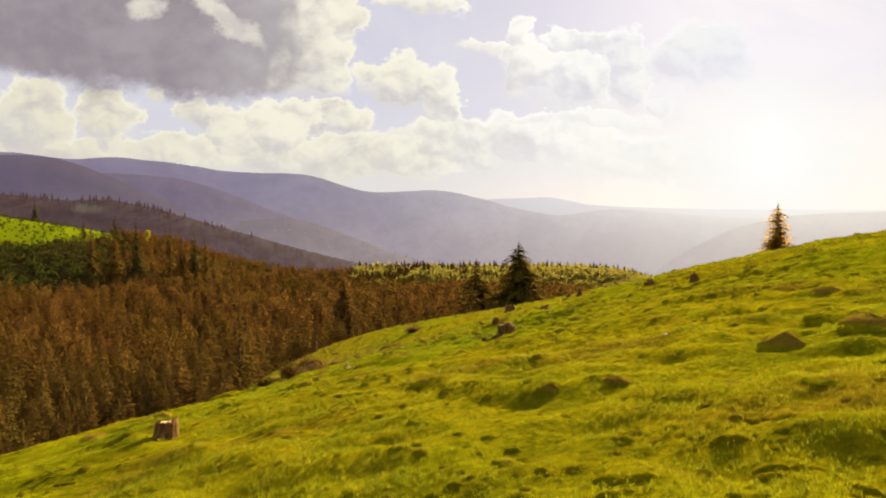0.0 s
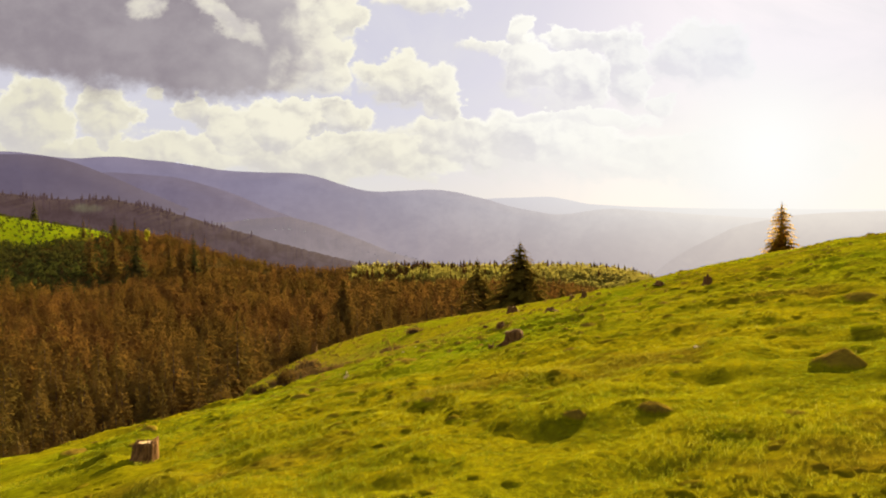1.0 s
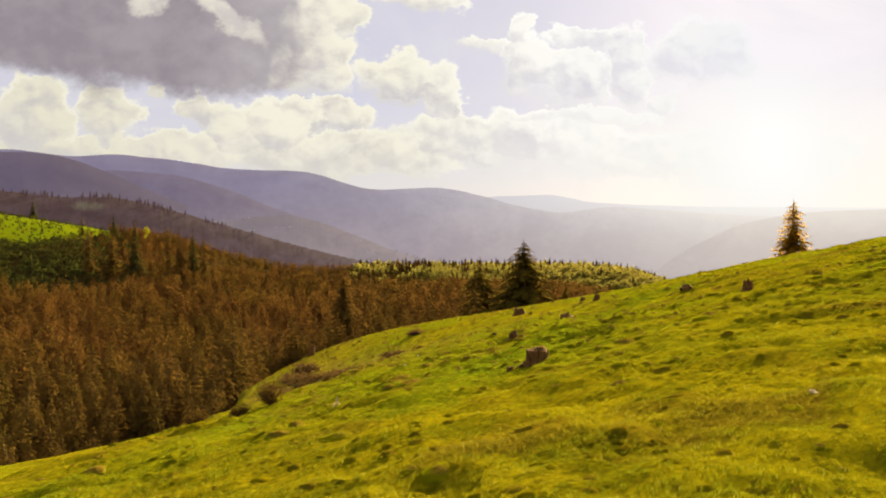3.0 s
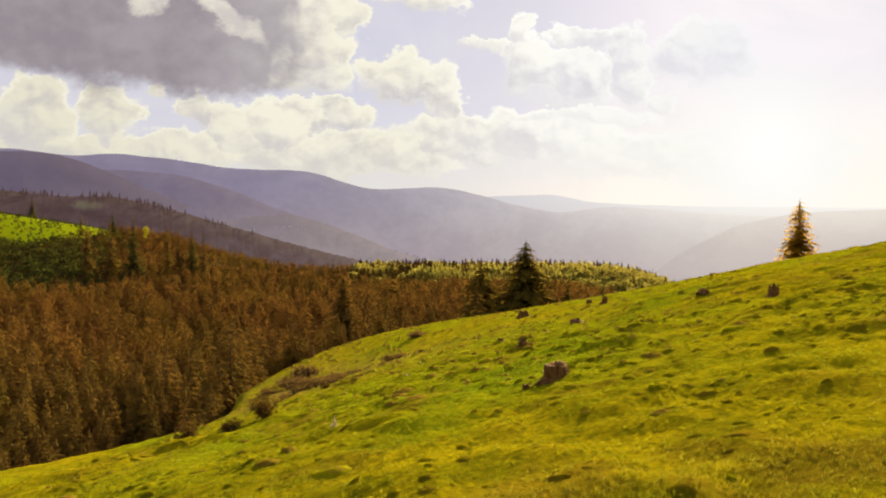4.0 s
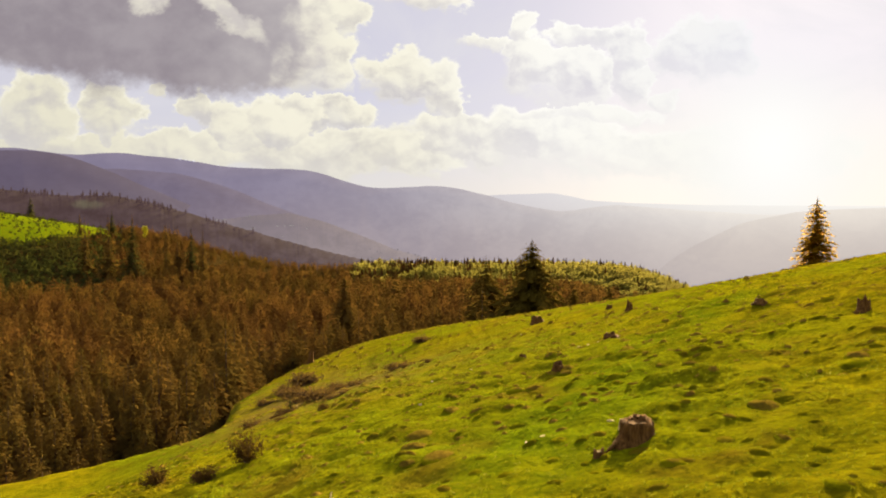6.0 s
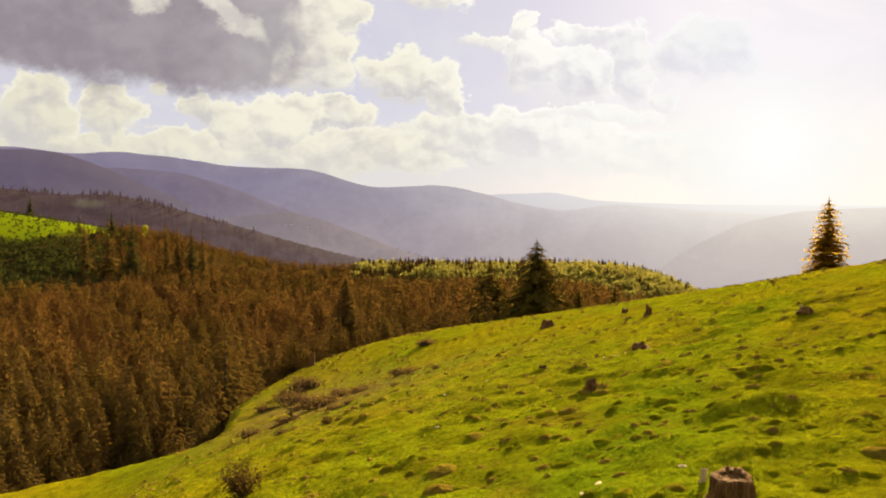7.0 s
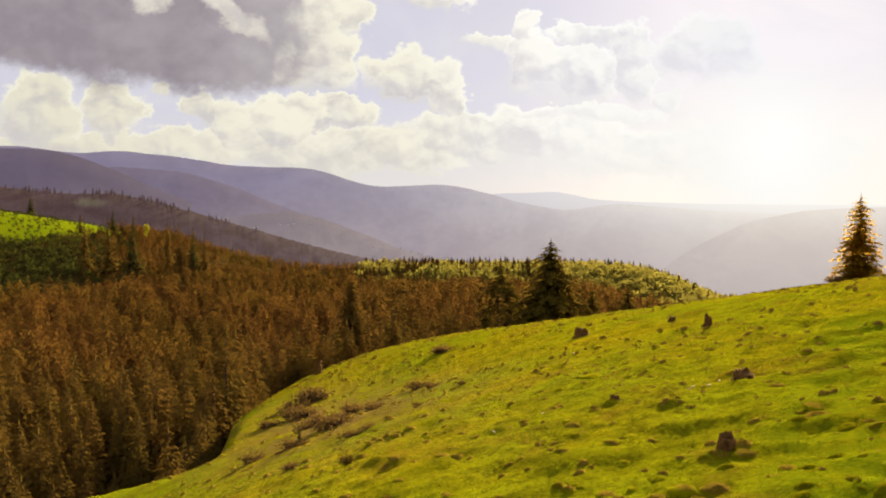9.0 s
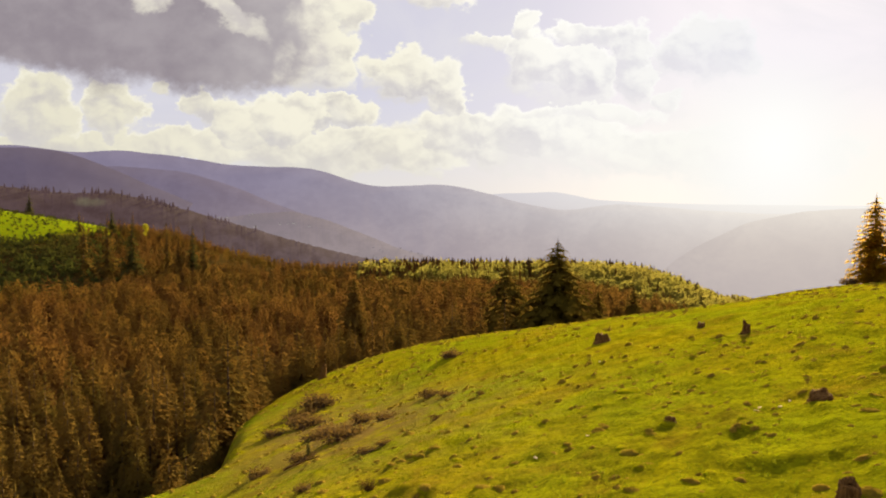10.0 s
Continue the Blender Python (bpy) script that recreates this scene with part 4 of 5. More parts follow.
def tuft_mesh(seed, radius, height, count, wide=0.012, top=None, bald=0.0):
    """Blades in one mesh round a point; they stand on a mound of that radius and height."""
    rng = np.random.default_rng(seed)
    r, a = radius * 1.25 * np.sqrt(rng.uniform(bald ** 2, 1, count)), rng.uniform(0, 6.283, count)
    x, y = r * np.cos(a), r * np.sin(a)
    z = (top or 0.0) * np.cos(np.clip(r / radius, 0, 1) * 1.5708) ** 2 - 0.012
    h = height * rng.uniform(0.5, 1.2, count)
    out, f = rng.uniform(0.1, 0.6, count) * h, rng.uniform(0, 6.283, count)
    dirn = a + rng.normal(0, 0.8, count)
    sx, sy = np.cos(f) * wide * 0.5, np.sin(f) * wide * 0.5
    b = np.stack([x, y, z], 1)
    s = np.stack([sx, sy, np.zeros(count)], 1)
    m = b + np.stack([np.cos(dirn) * out * 0.35, np.sin(dirn) * out * 0.35, h * 0.6], 1)
    t = b + np.stack([np.cos(dirn) * out, np.sin(dirn) * out, h * 0.95], 1)
    verts = np.stack([b - s, b + s, m + s * 0.8, m - s * 0.8, t], 1).reshape(-1, 3)
    o = np.arange(count)[:, None] * 5
    tris = np.concatenate([o + np.array([[0, 1, 2]]), o + np.array([[0, 2, 3]]), o + np.array([[3, 2, 4]])], 0)
    return verts, tris


def make_moss(name, shade, turfed=0.0):
    mat, n, p, out = material(name)
    r = n.add("ShaderNodeObjectInfo").outputs["Random"]
    c = n.mix(n.smooth(n.noise(p, 7.0, 5.0, 0.65), 0.35, 0.68), [v * shade for v in (0.130, 0.082, 0.012)], [v * shade for v in (0.215, 0.150, 0.014)])
    c = n.mix(n.math("MULTIPLY", r, 0.35), c, (0.18, 0.16, 0.008))
    if turfed:
        xyz = n.add("ShaderNodeSeparateXYZ")
        n.put(xyz.inputs[0], p)
        high = n.math("ADD", xyz.outputs[2], n.math("MULTIPLY", n.math("SUBTRACT", n.noise(p, 9.0, 4.0), 0.5), 0.12))
        c = n.mix(n.smooth(high, turfed, turfed + 0.08), n.mix(n.noise(p, 14.0, 4.0), (0.24, 0.24, 0.004), (0.33, 0.31, 0.004)), c)
    surface(n, out, c, 0.95, n.noise(p, 22.0, 6.0, 0.7), 1.0, 0.06, leaf=0.3, leaf_colour=c, gloss=0.0)
    return mat


MOSS, TURF_MOUND, CLOD = make_moss("hummock_earth_and_moss", 1.45, 0.015), make_moss("hummock_turf", 1.5, 0.11), make_moss("bare_clod_earth", 1.55)


def make_hummock(seed, radius, height, grassy, label, mat, bald):
    rng = random.Random(seed)
    thing = new("grass_hummock")
    off = rng.uniform(0, 50)

    def ring(f):
        def form(ang):
            q = Vector((math.cos(ang) * 1.3, math.sin(ang) * 1.3, off + f))
            return radius * 1.25 * (1 - f ** 1.7) ** 0.6 * (1 + 0.15 * (1 - f)) * (1 + 0.38 * noise.noise(q)) + 0.01, 0.14 * height * noise.noise(q * 2.1)
        return form

    bm = lathe([(height * (f if f > 0 else -0.5), ring(max(f, 0))) for f in (-1, 0.0, 0.12, 0.3, 0.5, 0.68, 0.82, 0.92, 0.98, 0.999)], 22)
    part("mound", bm, mat, thing)
    v, t = tuft_mesh(seed + 5, radius * 1.5, 0.055 + 0.03 * radius, grassy, 0.007, height, bald)
    tagged(mesh_object("grass_tuft", v, t, BLADE, thing, smooth=False), kind="stuff")
    return tagged(thing, label, "hummock", "hummocks on the pasture")


EARTHY = [make_hummock(200 + i, 0.30 + 0.03 * i, 0.17 + 0.02 * (i % 3), 200, "brown earthy hummock ringed with grass on the pasture", MOSS, 0.7) for i in range(4)]
GRASSY = [make_hummock(210 + i, 0.32 + 0.03 * i, 0.15 + 0.02 * i, 420, "grassy hummock with a few bare brown spots on the pasture", TURF_MOUND, 0.0) for i in range(3)]
FOREGROUND = [(5.55, 10.3, 1.4), (0.9, 6.6, 0.9), (4.55, 7.6, 0.9), (-0.5, 7.6, 0.7), (3.12, 8.1, 0.9), (3.9, 8.4, 1.1), (0, 9, 0.9), (2.68, 9.32, 0.62), (1.79, 9.58, 0.65),
              (6.9, 10.4, 1.4), (0.6, 10.44, 0.88), (3.55, 10.67, 0.52), (0.33, 10.76, 0.66), (7.9, 10.9, 1.1), (3.61, 11.12, 0.42), (6.6, 11.4, 0.8), (7.3, 12.4, 1), (-0.11, 12.53, 1.01),
              (4.29, 12.74, 0.69), (2.73, 12.94, 0.53), (-0.48, 12.94, 0.71), (-2.8, 13.6, 0.8), (5.44, 14, 0.79), (8.6, 14.2, 1.2), (3.04, 16.02, 0.66), (-2, 16.5, 1), (10.3, 17, 1.3),
              (2.1, 17.03, 0.33), (4.59, 17.51, 0.4), (4, 17.53, 0.41), (3.51, 17.62, 0.48)]
STUMP_SLOPE = [(-9.46, 18.26, 1.14), (-3.6, 18.4, 0.9), (-3.42, 19.31, 0.73), (-8.18, 19.47, 0.86), (2.41, 19.7, 0.57), (4.13, 19.89, 0.45), (3.95, 21.33, 0.47), (4.8, 21.8, 0.8), (-11.13, 22.09, 0.43),
               (1.28, 22.49, 0.52), (-4.64, 22.95, 0.43), (-1.68, 23.2, 0.49), (-1.01, 23.21, 0.93), (-10.41, 23.56, 0.39), (7.66, 23.6, 1.12), (-1.66, 23.71, 0.45), (-5.85, 23.95, 0.35), (8.1, 24.3, 1.2),
               (-1.6, 24.9, 1), (-2.71, 25.48, 0.57), (-1.51, 26.45, 1.02), (1.18, 26.57, 0.53), (3.94, 26.88, 0.45), (0.77, 26.89, 0.59), (3.7, 27.29, 0.56), (5.65, 27.42, 0.71), (1.7, 27.74, 0.58)]
MIDDLE_SLOPE = [(0.99, 28.21, 0.56), (-7.79, 28.48, 0.98), (-11.49, 28.59, 0.92), (-0.66, 29.13, 0.98), (1.88, 29.71, 0.79), (3.25, 29.82, 0.51), (0.83, 29.87, 0.63), (1.36, 29.91, 0.86), (6.69, 29.97, 0.57),
                (0.13, 30.75, 0.61), (-0.54, 31.49, 0.57), (5.3, 32.4, 1.2), (1.06, 32.77, 0.69), (5.78, 33.39, 0.92), (-3.18, 33.83, 0.66), (-7.16, 33.85, 0.52),
                (1.13, 34.3, 0.61), (1.65, 34.52, 0.62), (-0.09, 34.61, 0.74), (-4.73, 34.96, 0.55), (-1.43, 35.14, 0.47)]
UPPER_SLOPE = [(-4.53, 36.25, 0.5), (0.66, 36.41, 0.51), (-11.68, 36.49, 0.65), (-6.08, 36.52, 0.84), (6.6, 36.6, 0.9), (-0.41, 36.62, 0.58), (3.82, 37.51, 0.48), (-2.76, 37.92, 0.7), (-3.27, 38.1, 0.64),
               (0.92, 38.23, 1), (-7.42, 38.67, 0.56), (0.92, 38.71, 0.88), (3.35, 39.34, 0.47), (-4.9, 39.4, 0.8), (1.93, 39.44, 0.76), (2.01, 39.94, 0.58), (2.66, 40.05, 0.86), (-2.08, 40.2, 0.71),
               (9.5, 40.2, 1), (-0.35, 40.38, 0.72), (-0.25, 41.06, 0.61), (3.49, 41.35, 0.75), (-2.51, 41.45, 0.67), (-3.89, 41.84, 0.69), (1.2, 41.93, 0.69), (1.18, 42.43, 0.54)]
FAR_SLOPE = [(-3.8, 42.8, 0.9), (-6.5, 42.9, 0.9), (-8.9, 43.9, 0.9), (-3.21, 44, 0.57), (5.01, 44.21, 0.66), (4.49, 44.35, 0.57), (5.35, 44.75, 0.58), (-6.39, 45.05, 0.79), (3.68, 45.14, 0.69),
             (-0.35, 45.28, 0.7), (1.74, 45.35, 0.7), (-5.33, 45.36, 1.25), (-2.96, 45.47, 0.5), (-4.77, 45.88, 0.82), (4.9, 46.3, 0.62), (3.58, 47.07, 2), (6.61, 47.63, 0.76), (-0.96, 49.05, 0.69),
             (-4.45, 49.46, 0.7), (-6.14, 51.52, 1.37), (1.83, 54.61, 0.61), (-1.3, 55.78, 0.64), (2.71, 57.7, 0.67), (-2.6, 59.2, 1.2), (-11.1, 64.3, 1.4)]
DARK_MOUNDS = [q for q in FOREGROUND if q[0] > 5 and q[1] < 11 or math.hypot(q[0] - 2.3, q[1] - 9.3) < 0.7]
SPOTS = FOREGROUND + STUMP_SLOPE + MIDDLE_SLOPE + UPPER_SLOPE + FAR_SLOPE


def scatter_hummocks():
    rng = random.Random(31)
    spots, used = list(SPOTS), []
    while len(spots) < 290:
        y = 6 + 68 * rng.random()
        x = rng.uniform(-0.28 * y - 5, 0.55 * y + 5)
        if float(hill(np.array([x]), np.array([y]))[0]) < -8:
            continue
        spots.append((x, y, rng.uniform(0.25, 0.55) * (0.6 + y / 90)))
    for i, (x, y, s) in enumerate(spots):
        s *= 0.60
        near = y < 15 and (x, y, spots[i][2]) not in DARK_MOUNDS
        s *= 0.72 if near else 1.0
        m = pose(x, y, at(x, y) - 0.06 * s, rng.uniform(-8, 8), rng.uniform(-8, 8), rng.uniform(0, 360)) @ Matrix.Diagonal((s * rng.uniform(0.85, 1.3), s * rng.uniform(0.85, 1.2), s * rng.uniform(1.0, 1.5) * (1.5 if i == 0 else 0.6 if near else 1.3 if y < 15 else 0.9), 1))
        kinds = EARTHY if (x, y, spots[i][2]) in DARK_MOUNDS or (y > 15 and i % 5) else GRASSY
        form = kinds[i % len(kinds)]
        if form not in used:
            used.append(form)
            form.matrix_basis = m
        else:
            copy_thing(form, m).matrix_basis = m


scatter_hummocks()
for k, (x, y, w, h) in enumerate(((3.22, 31.55, 0.62, 0.85), (2.62, 31.35, 0.50, 0.60), (3.10, 31.15, 0.50, 0.45))):
    m = pose(x, y, at(x, y) - 0.03, 0, 0, 70 * k) @ Matrix.Diagonal((w, w, h, 1))
    copy_thing(EARTHY[k], m).matrix_basis = m


def lumps(name, label, category, mat, seed, x, y, r, low, high, sides=10):
    """Many low rounded lumps of turf in one mesh, of radius r, sitting on the ground."""
    rng = np.random.default_rng(seed)
    rings = ((1.18, -0.30), (1.0, 0.06), (0.80, 0.46), (0.52, 0.82), (0.24, 0.98))
    base = np.array([(f * math.cos(6.2832 * k / sides), f * math.sin(6.2832 * k / sides), z) for f, z in rings for k in range(sides)] + [(0, 0, 1.03)])
    faces = []
    for j in range(len(rings) - 1):
        for k in range(sides):
            a, b, up = j * sides + k, j * sides + (k + 1) % sides, sides
            faces += [(a, b, b + up), (a, b + up, a + up)]
    top = (len(rings) - 1) * sides
    faces += [(top + k, top + (k + 1) % sides, top + sides) for k in range(sides)]
    faces = np.array(faces)
    n = len(x)
    ang = rng.uniform(0, 6.283, n)
    wob = 1 + 0.42 * (rng.uniform(0, 1, (n, 1, sides)).repeat(len(rings), 1).reshape(n, -1) - 0.5) + 0.16 * (rng.uniform(0, 1, (n, sides * len(rings))) - 0.5)
    wob = np.concatenate([wob, np.ones((n, 1))], 1)
    px, py = base[None, :, 0] * wob * (r * rng.uniform(0.9, 1.6, n))[:, None], base[None, :, 1] * wob * r[:, None]
    c, d = np.cos(ang)[:, None], np.sin(ang)[:, None]
    pz = base[None, :, 2] * (r * rng.uniform(low, high, n))[:, None] * (0.8 + 0.2 * wob)
    vx, vy = px * c - py * d + x[:, None], px * d + py * c + y[:, None]
    verts = np.stack([vx, vy, land(vx.ravel(), vy.ravel()).reshape(n, -1) + pz - 0.01], 2)
    tris = faces[None] + (np.arange(n) * base.shape[0])[:, None, None]
    ob = mesh_object(name, verts.reshape(-1, 3), tris.reshape(-1, 3), mat)
    tagged(ob, label, category, kind="stuff")


def make_clods():
    """Countless small clods on the farther slope."""
    rng = np.random.default_rng(77)
    y = 22 + 95 * rng.uniform(0, 1, 5600) ** 0.85
    x = rng.uniform(-0.35, 0.62, 5600) * (y + 8)
    ok = (hill(x, y) > -14) & (swell(x, y, 9.0, 44) > rng.uniform(0.1, 0.7, 5600))
    x, y = x[ok], y[ok]
    r = (0.045 + 0.08 * rng.uniform(0, 1, len(x)) ** 2.2) * (0.5 + y / 50)
    lumps("turf_clods", "countless small brown turf clods over the slope", "clods", CLOD, 78, x, y, r, 0.40, 0.75, 7)


def make_tussocks():
    """Low rounded tussocks that make the near pasture lumpy."""
    rng = np.random.default_rng(91)
    y = 4.5 + 28 * rng.uniform(0, 1, 6500)
    x = rng.uniform(-0.34, 0.62, 6500) * (y + 9)
    ok = swell(x, y, 2.2, 46) * (0.4 + swell(x, y, 9.0, 47)) > rng.uniform(0.1, 1.0, 6500)
    x, y = x[ok], y[ok]
    r = (0.045 + 0.095 * rng.uniform(0, 1, len(x)) ** 2.0) * (0.7 + y / 50)
    lumps("turf_tussocks", "countless low olive turf tussocks on the near pasture", "tussocks", TUSSOCK, 92, x, y, r, 0.25, 0.5, 8)


def make_tussock_turf():
    mat, n, p, out = material("tussock_turf")
    isle = n.add("ShaderNodeNewGeometry").outputs["Random Per Island"]
    c = turf_colours(n, p, (0.250, 0.280, 0.004), (0.330, 0.275, 0.004), (0.175, 0.165, 0.003))
    c = n.mix(n.math("MULTIPLY", n.smooth(isle, 0.6, 1.0), 0.7), c, n.mix(n.noise(p, 12.0, 4.0), (0.170, 0.115, 0.010), (0.250, 0.180, 0.012)))
    surface(n, out, c, 0.95, n.noise(p, 26.0, 6.0, 0.7), 1.0, 0.05, leaf=0.4, leaf_colour=c, gloss=0.0)
    return mat


TUSSOCK = make_tussock_turf()
make_clods()
make_tussocks()


def make_shrub(name, seed, size, label, count=900, tall=1.0, mat=None):
    """A low shrub: forked stems and many small leaf clumps with gaps."""
    rng = random.Random(seed)
    thing = new(name)
    bm = bmesh.new()
    tips = []
    for _ in range(22):
        ang, reach = rng.uniform(0, 6.283), rng.uniform(0.15, 0.55) * size
        tip = Vector((math.cos(ang) * reach, math.sin(ang) * reach, size * tall * rng.uniform(0.35, 1.0) * (1.25 - 0.9 * reach / size)))
        tips.append(tip * 0.9)
        side = Vector((-math.sin(ang), math.cos(ang), 0)) * 0.008 * size
        lift = Vector((0, 0, 0.012 * size))
        a = [bm.verts.new(v) for v in (side * 2, -side * 2, lift * 4)]
        b = [bm.verts.new(tip + v) for v in (side * 0.4, -side * 0.4, lift * 0.4)]
        for k in range(3):
            bm.faces.new((a[k], a[(k + 1) % 3], b[(k + 1) % 3], b[k]))
    part("branchwork", bm, BARK, thing)
    vs, ts = [], []
    for _ in range(count):
        tip = rng.choice(tips)
        c = tip * rng.uniform(0.35, 1.05) + Vector((rng.gauss(0, 1), rng.gauss(0, 1), rng.gauss(0, 0.8))) * size * 0.085
        n = len(vs)
        for _ in range(3):
            vs.append(tuple(c + Vector((rng.uniform(-1, 1), rng.uniform(-1, 1), rng.uniform(-1, 1))) * size * 0.042))
        ts.append((n, n + 1, n + 2))
    mesh_object("foliage", np.array(vs), np.array(ts), mat or SHRUB, thing, smooth=False)
    return tagged(thing, label, "shrub")


RIM_SHRUBS = [(-6.65, 28.7, 1.10, 1.05, "dark upright bare shrub on the pasture rim"), (-7.35, 27.4, 0.78, 0.7, "small dark bare shrub near the rim"),
              (-9.75, 29.7, 0.95, 0.75, "low dark bare shrub near the rim"), (-7.0, 42.0, 0.6, 0.9, "small dark bare shrub on the slope")]
BANK_SHRUBS = [(-16.6, 81.5, 4.42, 0.5, "wide mauve-brown bare thicket on the bank"), (-16.1, 73.5, 3.64, 0.5, "wide mauve-brown bare thicket on the bank"),
               (-10.6, 67.5, 2.6, 0.6, "rounded mauve-brown bare bush on the bank"), (-10.8, 60.5, 3.38, 0.4, "spreading brown bramble on the bank"),
               (-8.6, 64.4, 1.95, 0.6, "ragged brown bush on the bank"), (-5.6, 69.0, 2.21, 0.6, "bare brownish bush on the far bank"),
               (-4.1, 65.2, 1.69, 0.5, "bare brownish bush on the far bank"), (-4.8, 55.2, 1.04, 0.5, "small ragged bush on the slope"),
               (-12.6, 57.4, 2.08, 0.4, "low mauve-brown bramble beside a fallen log"), (-15.4, 57.6, 1.95, 0.5, "low mauve-brown bramble beside a fallen log"),
               (-18.6, 72.5, 2.6, 0.5, "pale dry bush at the rim"), (-10.3, 46.6, 1.17, 0.5, "small ragged bush on the slope"),
               (-2.2, 59.8, 0.78, 0.7, "small ragged bush on the slope"), (-13.5, 66.0, 2.86, 0.4, "flat brown bramble patch on the bank"),
               (-3.7, 89.0, 3.38, 0.25, "flat dark bramble patch near the brow"), (-8.0, 50.6, 1.3, 0.3, "brown brushwood heaped along the slope"),
               (-7.2, 50.9, 1.17, 0.3, "brown brushwood heaped along the slope"), (-18.0, 78.5, 3.38, 0.4, "flat brown bramble patch on the bank"),
               (61.5, 124.0, 3.12, 0.8, "rounded bush beside the lone spruce")]
for i, (x, y, size, tall, label) in enumerate(RIM_SHRUBS + BANK_SHRUBS):
    dark = i < 4
    place(make_shrub("shrub", 300 + i, size, label, 1900 if dark else 500 + int(size * 300), tall * (1.0 if dark else 0.42), DARK_TWIGS if dark else SHRUB), x, y, 0.05, 37 * i)


def make_log():
    thing = new("fallen_log")
    bm = bmesh.new()
    rings = []
    for i in range(12):
        f = i / 11
        r = 0.13 * (1 - 0.45 * f)
        c = Vector((3.6 * f - 1.8, 0.12 * math.sin(3 * f), r))
        rings.append([bm.verts.new(c + Vector((0, r * math.cos(q * 0.7854) * (1 + 0.1 * math.sin(5 * q + i)), r * math.sin(q * 0.7854)))) for q in range(8)])
    for lo, hi in zip(rings, rings[1:]):
        for q in range(8):
            bm.faces.new((lo[q], lo[(q + 1) % 8], hi[(q + 1) % 8], hi[q]))
    bm.faces.new(rings[0]), bm.faces.new(rings[-1])
    part("log_stem", bm, OLD_WOOD, thing)
    for k, (p, ang, L) in enumerate(((-0.6, 60, 0.5), (0.5, 120, 0.6), (1.3, 80, 0.4))):
        bm = bmesh.new()
        bmesh.ops.create_cone(bm, cap_ends=True, segments=6, radius1=0.035, radius2=0.012, depth=L, matrix=pose(p, 0, 0.2 + L * 0.35, 20, 30 * (k - 1), ang))
        part("branch_stub", bm, OLD_WOOD, thing)
    return tagged(thing, "fallen bare log lying down the bank", "log")


a, b = at(-13.2, 55.3), at(-11.7, 56.1)
make_log().matrix_basis = pose(-12.45, 55.7, (a + b) / 2 + 0.02, 0, -math.degrees(math.atan2(b - a, 1.7)), 28) @ Matrix.Diagonal((0.6, 0.6, 0.6, 1))


def make_snag():
    """A pale splinter of wood standing in the grass."""
    thing = new("wood_splinter")
    for k, (dx, h, lean) in enumerate(((0.0, 0.34, 6), (0.07, 0.24, -14), (-0.06, 0.18, 24))):
        bm = bmesh.new()
        bmesh.ops.create_cone(bm, cap_ends=True, segments=5, radius1=0.045, radius2=0.008, depth=h, matrix=pose(dx, 0, h * 0.42, 0, lean, 30 * k))
        part("splinter", bm, CUT_WOOD, thing)
    return tagged(thing, "pale splintered wood standing in the grass", "dead wood")


place(make_snag(), -2.85, 21.2, 0.02, 20)


def make_slab():
    """A pale split piece of wood standing on its end."""
    rng = random.Random(3)
    bm = bmesh.new()
    bmesh.ops.create_cube(bm, size=1.0, matrix=pose(0, 0, 0.09, 0, 14, 0) @ Matrix.Diagonal((0.11, 0.035, 0.24, 1)))
    bmesh.ops.subdivide_edges(bm, edges=bm.edges, cuts=3, use_grid_fill=True)
    for v in bm.verts:
        v.co += Vector((rng.uniform(-1, 1) * 0.012, rng.uniform(-1, 1) * 0.006, rng.uniform(-1, 1) * 0.016))
    me = bpy.data.meshes.new("wood_slab")
    bm.to_mesh(me)
    bm.free()
    me.materials.append(CUT_WOOD)
    return tagged(new("wood_slab", me), "pale split slab of wood stuck upright in the turf", "dead wood")


place(make_slab(), 2.35, 22.18, 0.01, 25)

for i, (x, y, h) in enumerate([(-12.5, 57.6, 1.2)]):
    sapling = make_spruce("spruce_sapling", "small thin spruce sapling on the bank", 400 + i, h, 10, 6, 3, BUSH, 0.26, "saplings on the bank", 0.4)
    place(sapling, x, y, 0.02, 50 * i)

tall_tree = make_spruce("spruce_tree", "solitary spruce behind the hilltop meadow", 71, 17.0, 22, 10, 5, BUSH, 0.24)
tall_tree.matrix_basis = pose(-295, 460, at(-295, 460) - 0.3)

for i, (x, y, top) in enumerate([(-184, 332, 12.6), (-236, 418, 15.0), (-219, 425, 17.0), (-207, 428, 15.0), (-171, 330, 12.8), (-160, 332, 10.8), (-143, 333, 8.4), (-136, 330, 8.0), (-131, 335, 6.6), (-124, 332, 5.6)]):
    base = at(x, y) - 0.3
    tree = make_spruce("spruce_tree", "tall dark spruce rising over the crest of the wood", 80 + i, top + 1.0 - base, 24, 10, 5, BUSH if i % 3 == 2 else WOOD_GREEN, 0.17 + 0.03 * (i % 3),
                       "tall spruces on the crest", 0.35)
    tree.matrix_basis = pose(x, y, base, 0, 0, 70 * i)


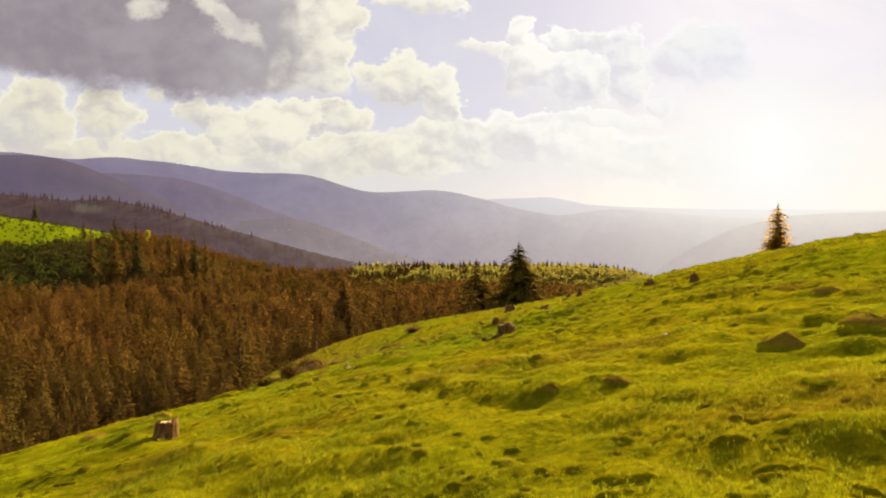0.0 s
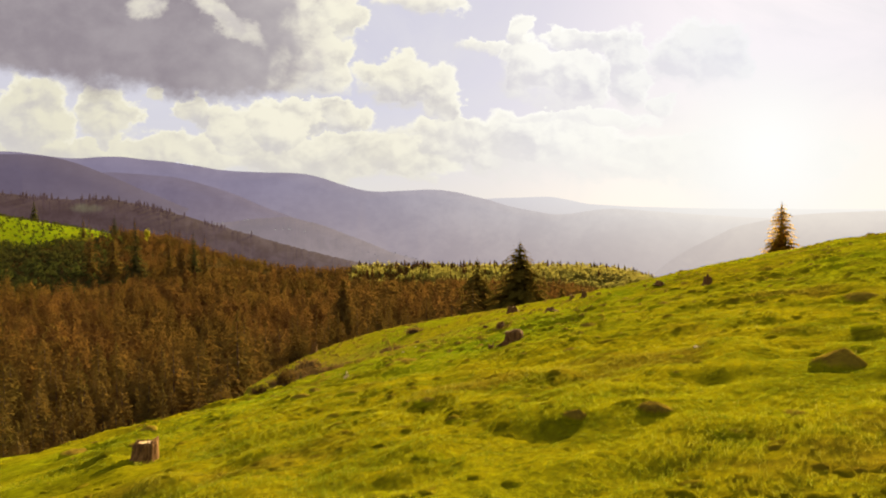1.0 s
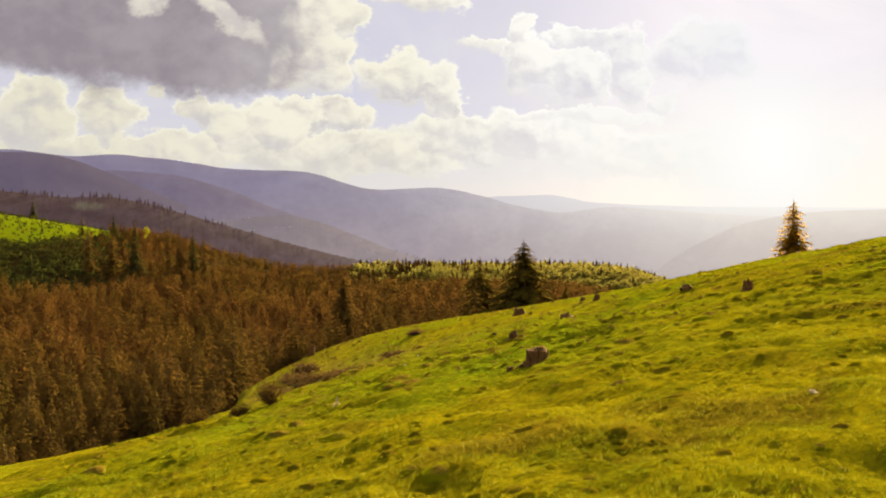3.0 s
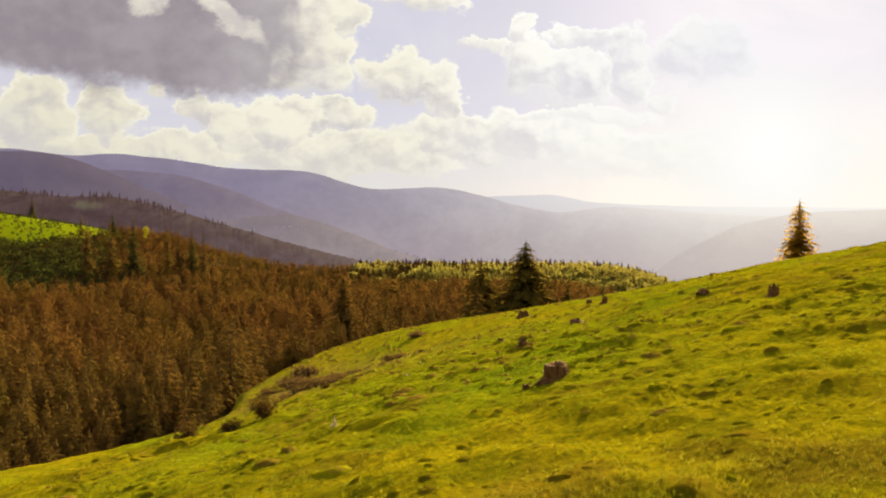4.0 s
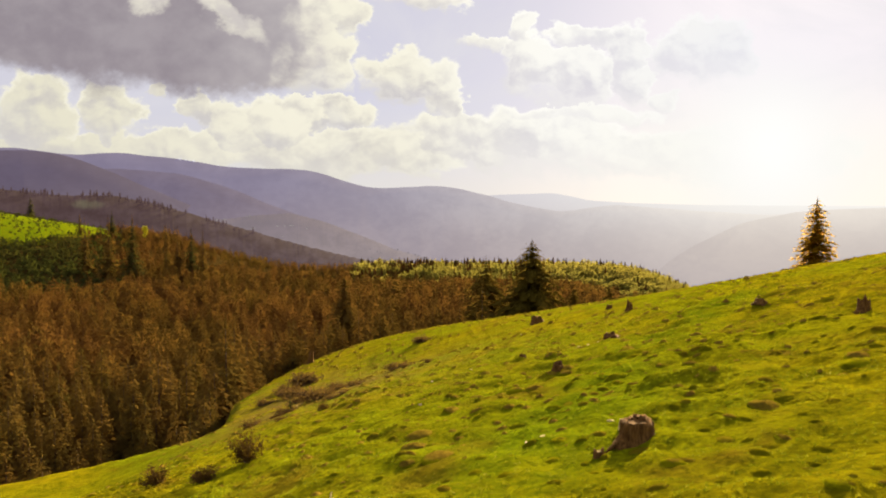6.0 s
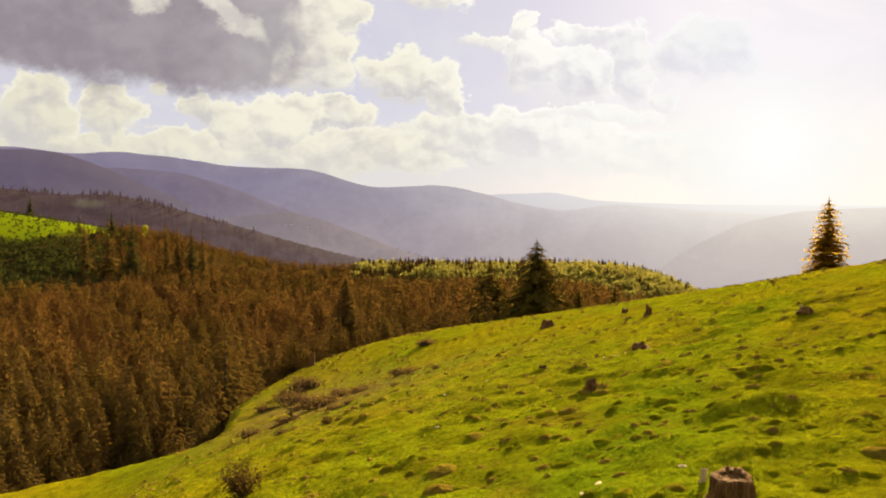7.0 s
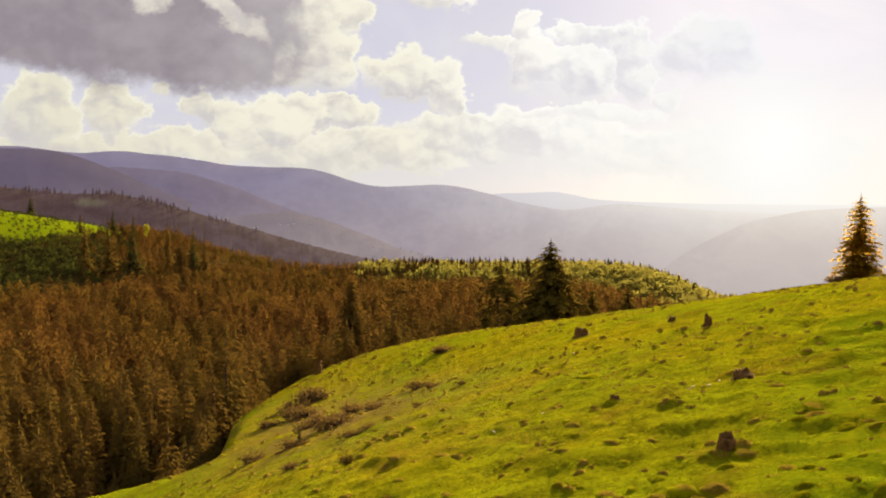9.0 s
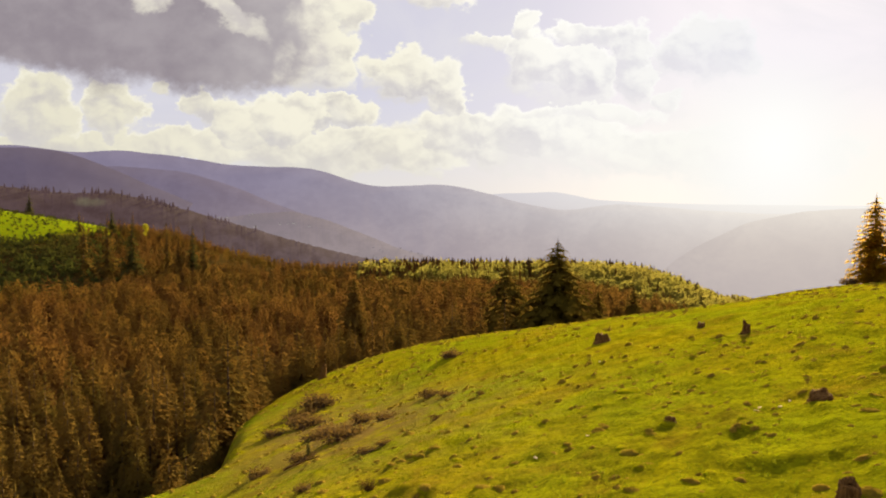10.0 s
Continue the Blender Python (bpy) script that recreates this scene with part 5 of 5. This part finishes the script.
def make_chip(seed):
    """A pale wood chip or stone that lies in the turf."""
    rng = random.Random(seed)
    bm = bmesh.new()
    bmesh.ops.create_icosphere(bm, subdivisions=1, radius=1.0)
    for v in bm.verts:
        v.co *= rng.uniform(0.7, 1.15)
    bmesh.ops.transform(bm, matrix=Matrix.Diagonal((0.11, 0.05, 0.035, 1)), verts=bm.verts)
    me = bpy.data.meshes.new("wood_chip")
    bm.to_mesh(me)
    bm.free()
    me.materials.append(CUT_WOOD)
    return tagged(new("wood_chip", me), "small pale wood chip lying in the grass", "wood chip", "wood chips")


for i, (x, y) in enumerate([(2.4, 23.1), (1.1, 23.4), (0.7, 22.8), (5.1, 39.5), (5.6, 39.1), (6.2, 39.7), (-1.5, 40.0), (-1.7, 31.4), (5.3, 39.7), (4.7, 13.1), (4.9, 58.3), (0.4, 41.2), (-16.0, 60.0), (-13.0, 62.0)]):
    place(make_chip(500 + i), x, y, 0.0, 50 * i)


# ---- houses of the far village and old snow under the summit ----
def make_house(seed, label):
    rng = random.Random(seed)
    thing = new("house")
    w, d, h = rng.uniform(9, 13), rng.uniform(8, 10), rng.uniform(4, 5.5)
    bm = bmesh.new()
    bmesh.ops.create_cube(bm, size=1.0, matrix=Matrix.Translation((0, 0, h / 2 - 3)) @ Matrix.Diagonal((w, d, h + 6, 1)))
    part("wall", bm, WALL_GLOW, thing, smooth=False)
    bm = bmesh.new()
    e = 0.7
    pts = [(-w / 2 - e, -d / 2 - e, h - 0.3), (w / 2 + e, -d / 2 - e, h - 0.3), (w / 2 + e, d / 2 + e, h - 0.3), (-w / 2 - e, d / 2 + e, h - 0.3), (-w / 2 - e, 0, h + 3.2), (w / 2 + e, 0, h + 3.2)]
    v = [bm.verts.new(q) for q in pts]
    for f in ((0, 1, 5, 4), (2, 3, 4, 5), (0, 4, 3), (1, 2, 5), (3, 2, 1, 0)):
        bm.faces.new([v[k] for k in f])
    part("roof", bm, ROOF_GLOW, thing, smooth=False)
    for k in (-1, 0, 1):
        bm = bmesh.new()
        bmesh.ops.create_cube(bm, size=1.0, matrix=Matrix.Translation((k * w * 0.28, -d / 2 - 0.02, h * 0.55)) @ Matrix.Diagonal((1.2, 0.12, 1.5, 1)))
        part("window", bm, ROOF_GLOW, thing, smooth=False)
    return tagged(thing, label, "house", "houses of the far village")


def far_glow(name, colour):
    """Emissive colour for backdrop houses and snow: the lit air before them is painted in as glow."""
    mat, n, p, out = material(name)
    e = n.add("ShaderNodeEmission")
    n.put(e.inputs[0], n.mix(n.noise(p, 0.4, 3.0), colour, [v * 1.15 for v in colour]))
    e.inputs[1].default_value = 0.54
    n.put(out, e.outputs[0])
    return mat


# walls, roofs, windows and snow emit, with haze painted into their colours
WALL_GLOW, ROOF_GLOW = far_glow("far_wall_glow", (0.135, 0.122, 0.118)), far_glow("far_roof_glow", (0.08, 0.066, 0.074))
SNOW = far_glow("old_snow_glow", (0.36, 0.35, 0.37))
first = make_house(1, "small pale-walled village house far down the valley")


def build_village():
    """Houses on the village hill: one cluster under its top and one where it runs out into the valley."""
    rng = random.Random(6)
    slope = np.array([v.co[:] for v in village_hill.data.vertices[2800:]])
    across, up = slope[:, 0] / slope[:, 1], (slope[:, 2] - 10) / slope[:, 1]
    for i in range(34):
        a = rng.uniform(-0.36, -0.21) if i < 18 else rng.uniform(-0.17, -0.03)
        u = rng.uniform(-0.024, 0.004) if i < 18 else rng.uniform(-0.062, -0.046)
        x, y, z = slope[np.argmin((across - a) ** 2 + (up - u) ** 2)]
        m = pose(x, y, z - 0.5, 0, 0, rng.uniform(-30, 30)) @ Matrix.Scale(rng.uniform(0.6, 0.9), 4)
        if i:
            copy_thing(first, m)
        else:
            first.matrix_basis = m


build_village()


def make_snow(seed, w, h):
    rng = random.Random(seed)
    bm = lathe([(0.0, lambda a: (1.0 + 0.3 * math.sin(3 * a + seed), 0.0)), (0.25, lambda a: (0.8 + 0.25 * math.sin(3 * a + seed), 0.0))], 12)
    bmesh.ops.transform(bm, matrix=pose(0, 0, 0, 68, 0, rng.uniform(-10, 10)) @ Matrix.Diagonal((w, h, 3, 1)), verts=bm.verts)
    me = bpy.data.meshes.new("snow_patch")
    bm.to_mesh(me)
    bm.free()
    me.materials.append(SNOW)
    return tagged(new("snow_patch", me), "small patch of old snow under the summit ridge", "snow", "snow patches")


crest = np.array([v.co[:] for v in high_range.data.vertices[2800:]])
across, up = crest[:, 0] / crest[:, 1], (crest[:, 2] - 10) / crest[:, 1]
for i, (a, u, w, h) in enumerate([(-0.417, 0.092, 8, 4), (-0.406, 0.094, 5, 3), (-0.394, 0.0925, 9, 4), (-0.402, 0.088, 5, 3), (-0.356, 0.082, 5, 2), (-0.300, 0.078, 4, 2)]):
    x, y, z = crest[np.argmin((across - a) ** 2 + (up - u) ** 2)]
    make_snow(i, w, h).matrix_basis = pose(x, y - 2, z + 1)
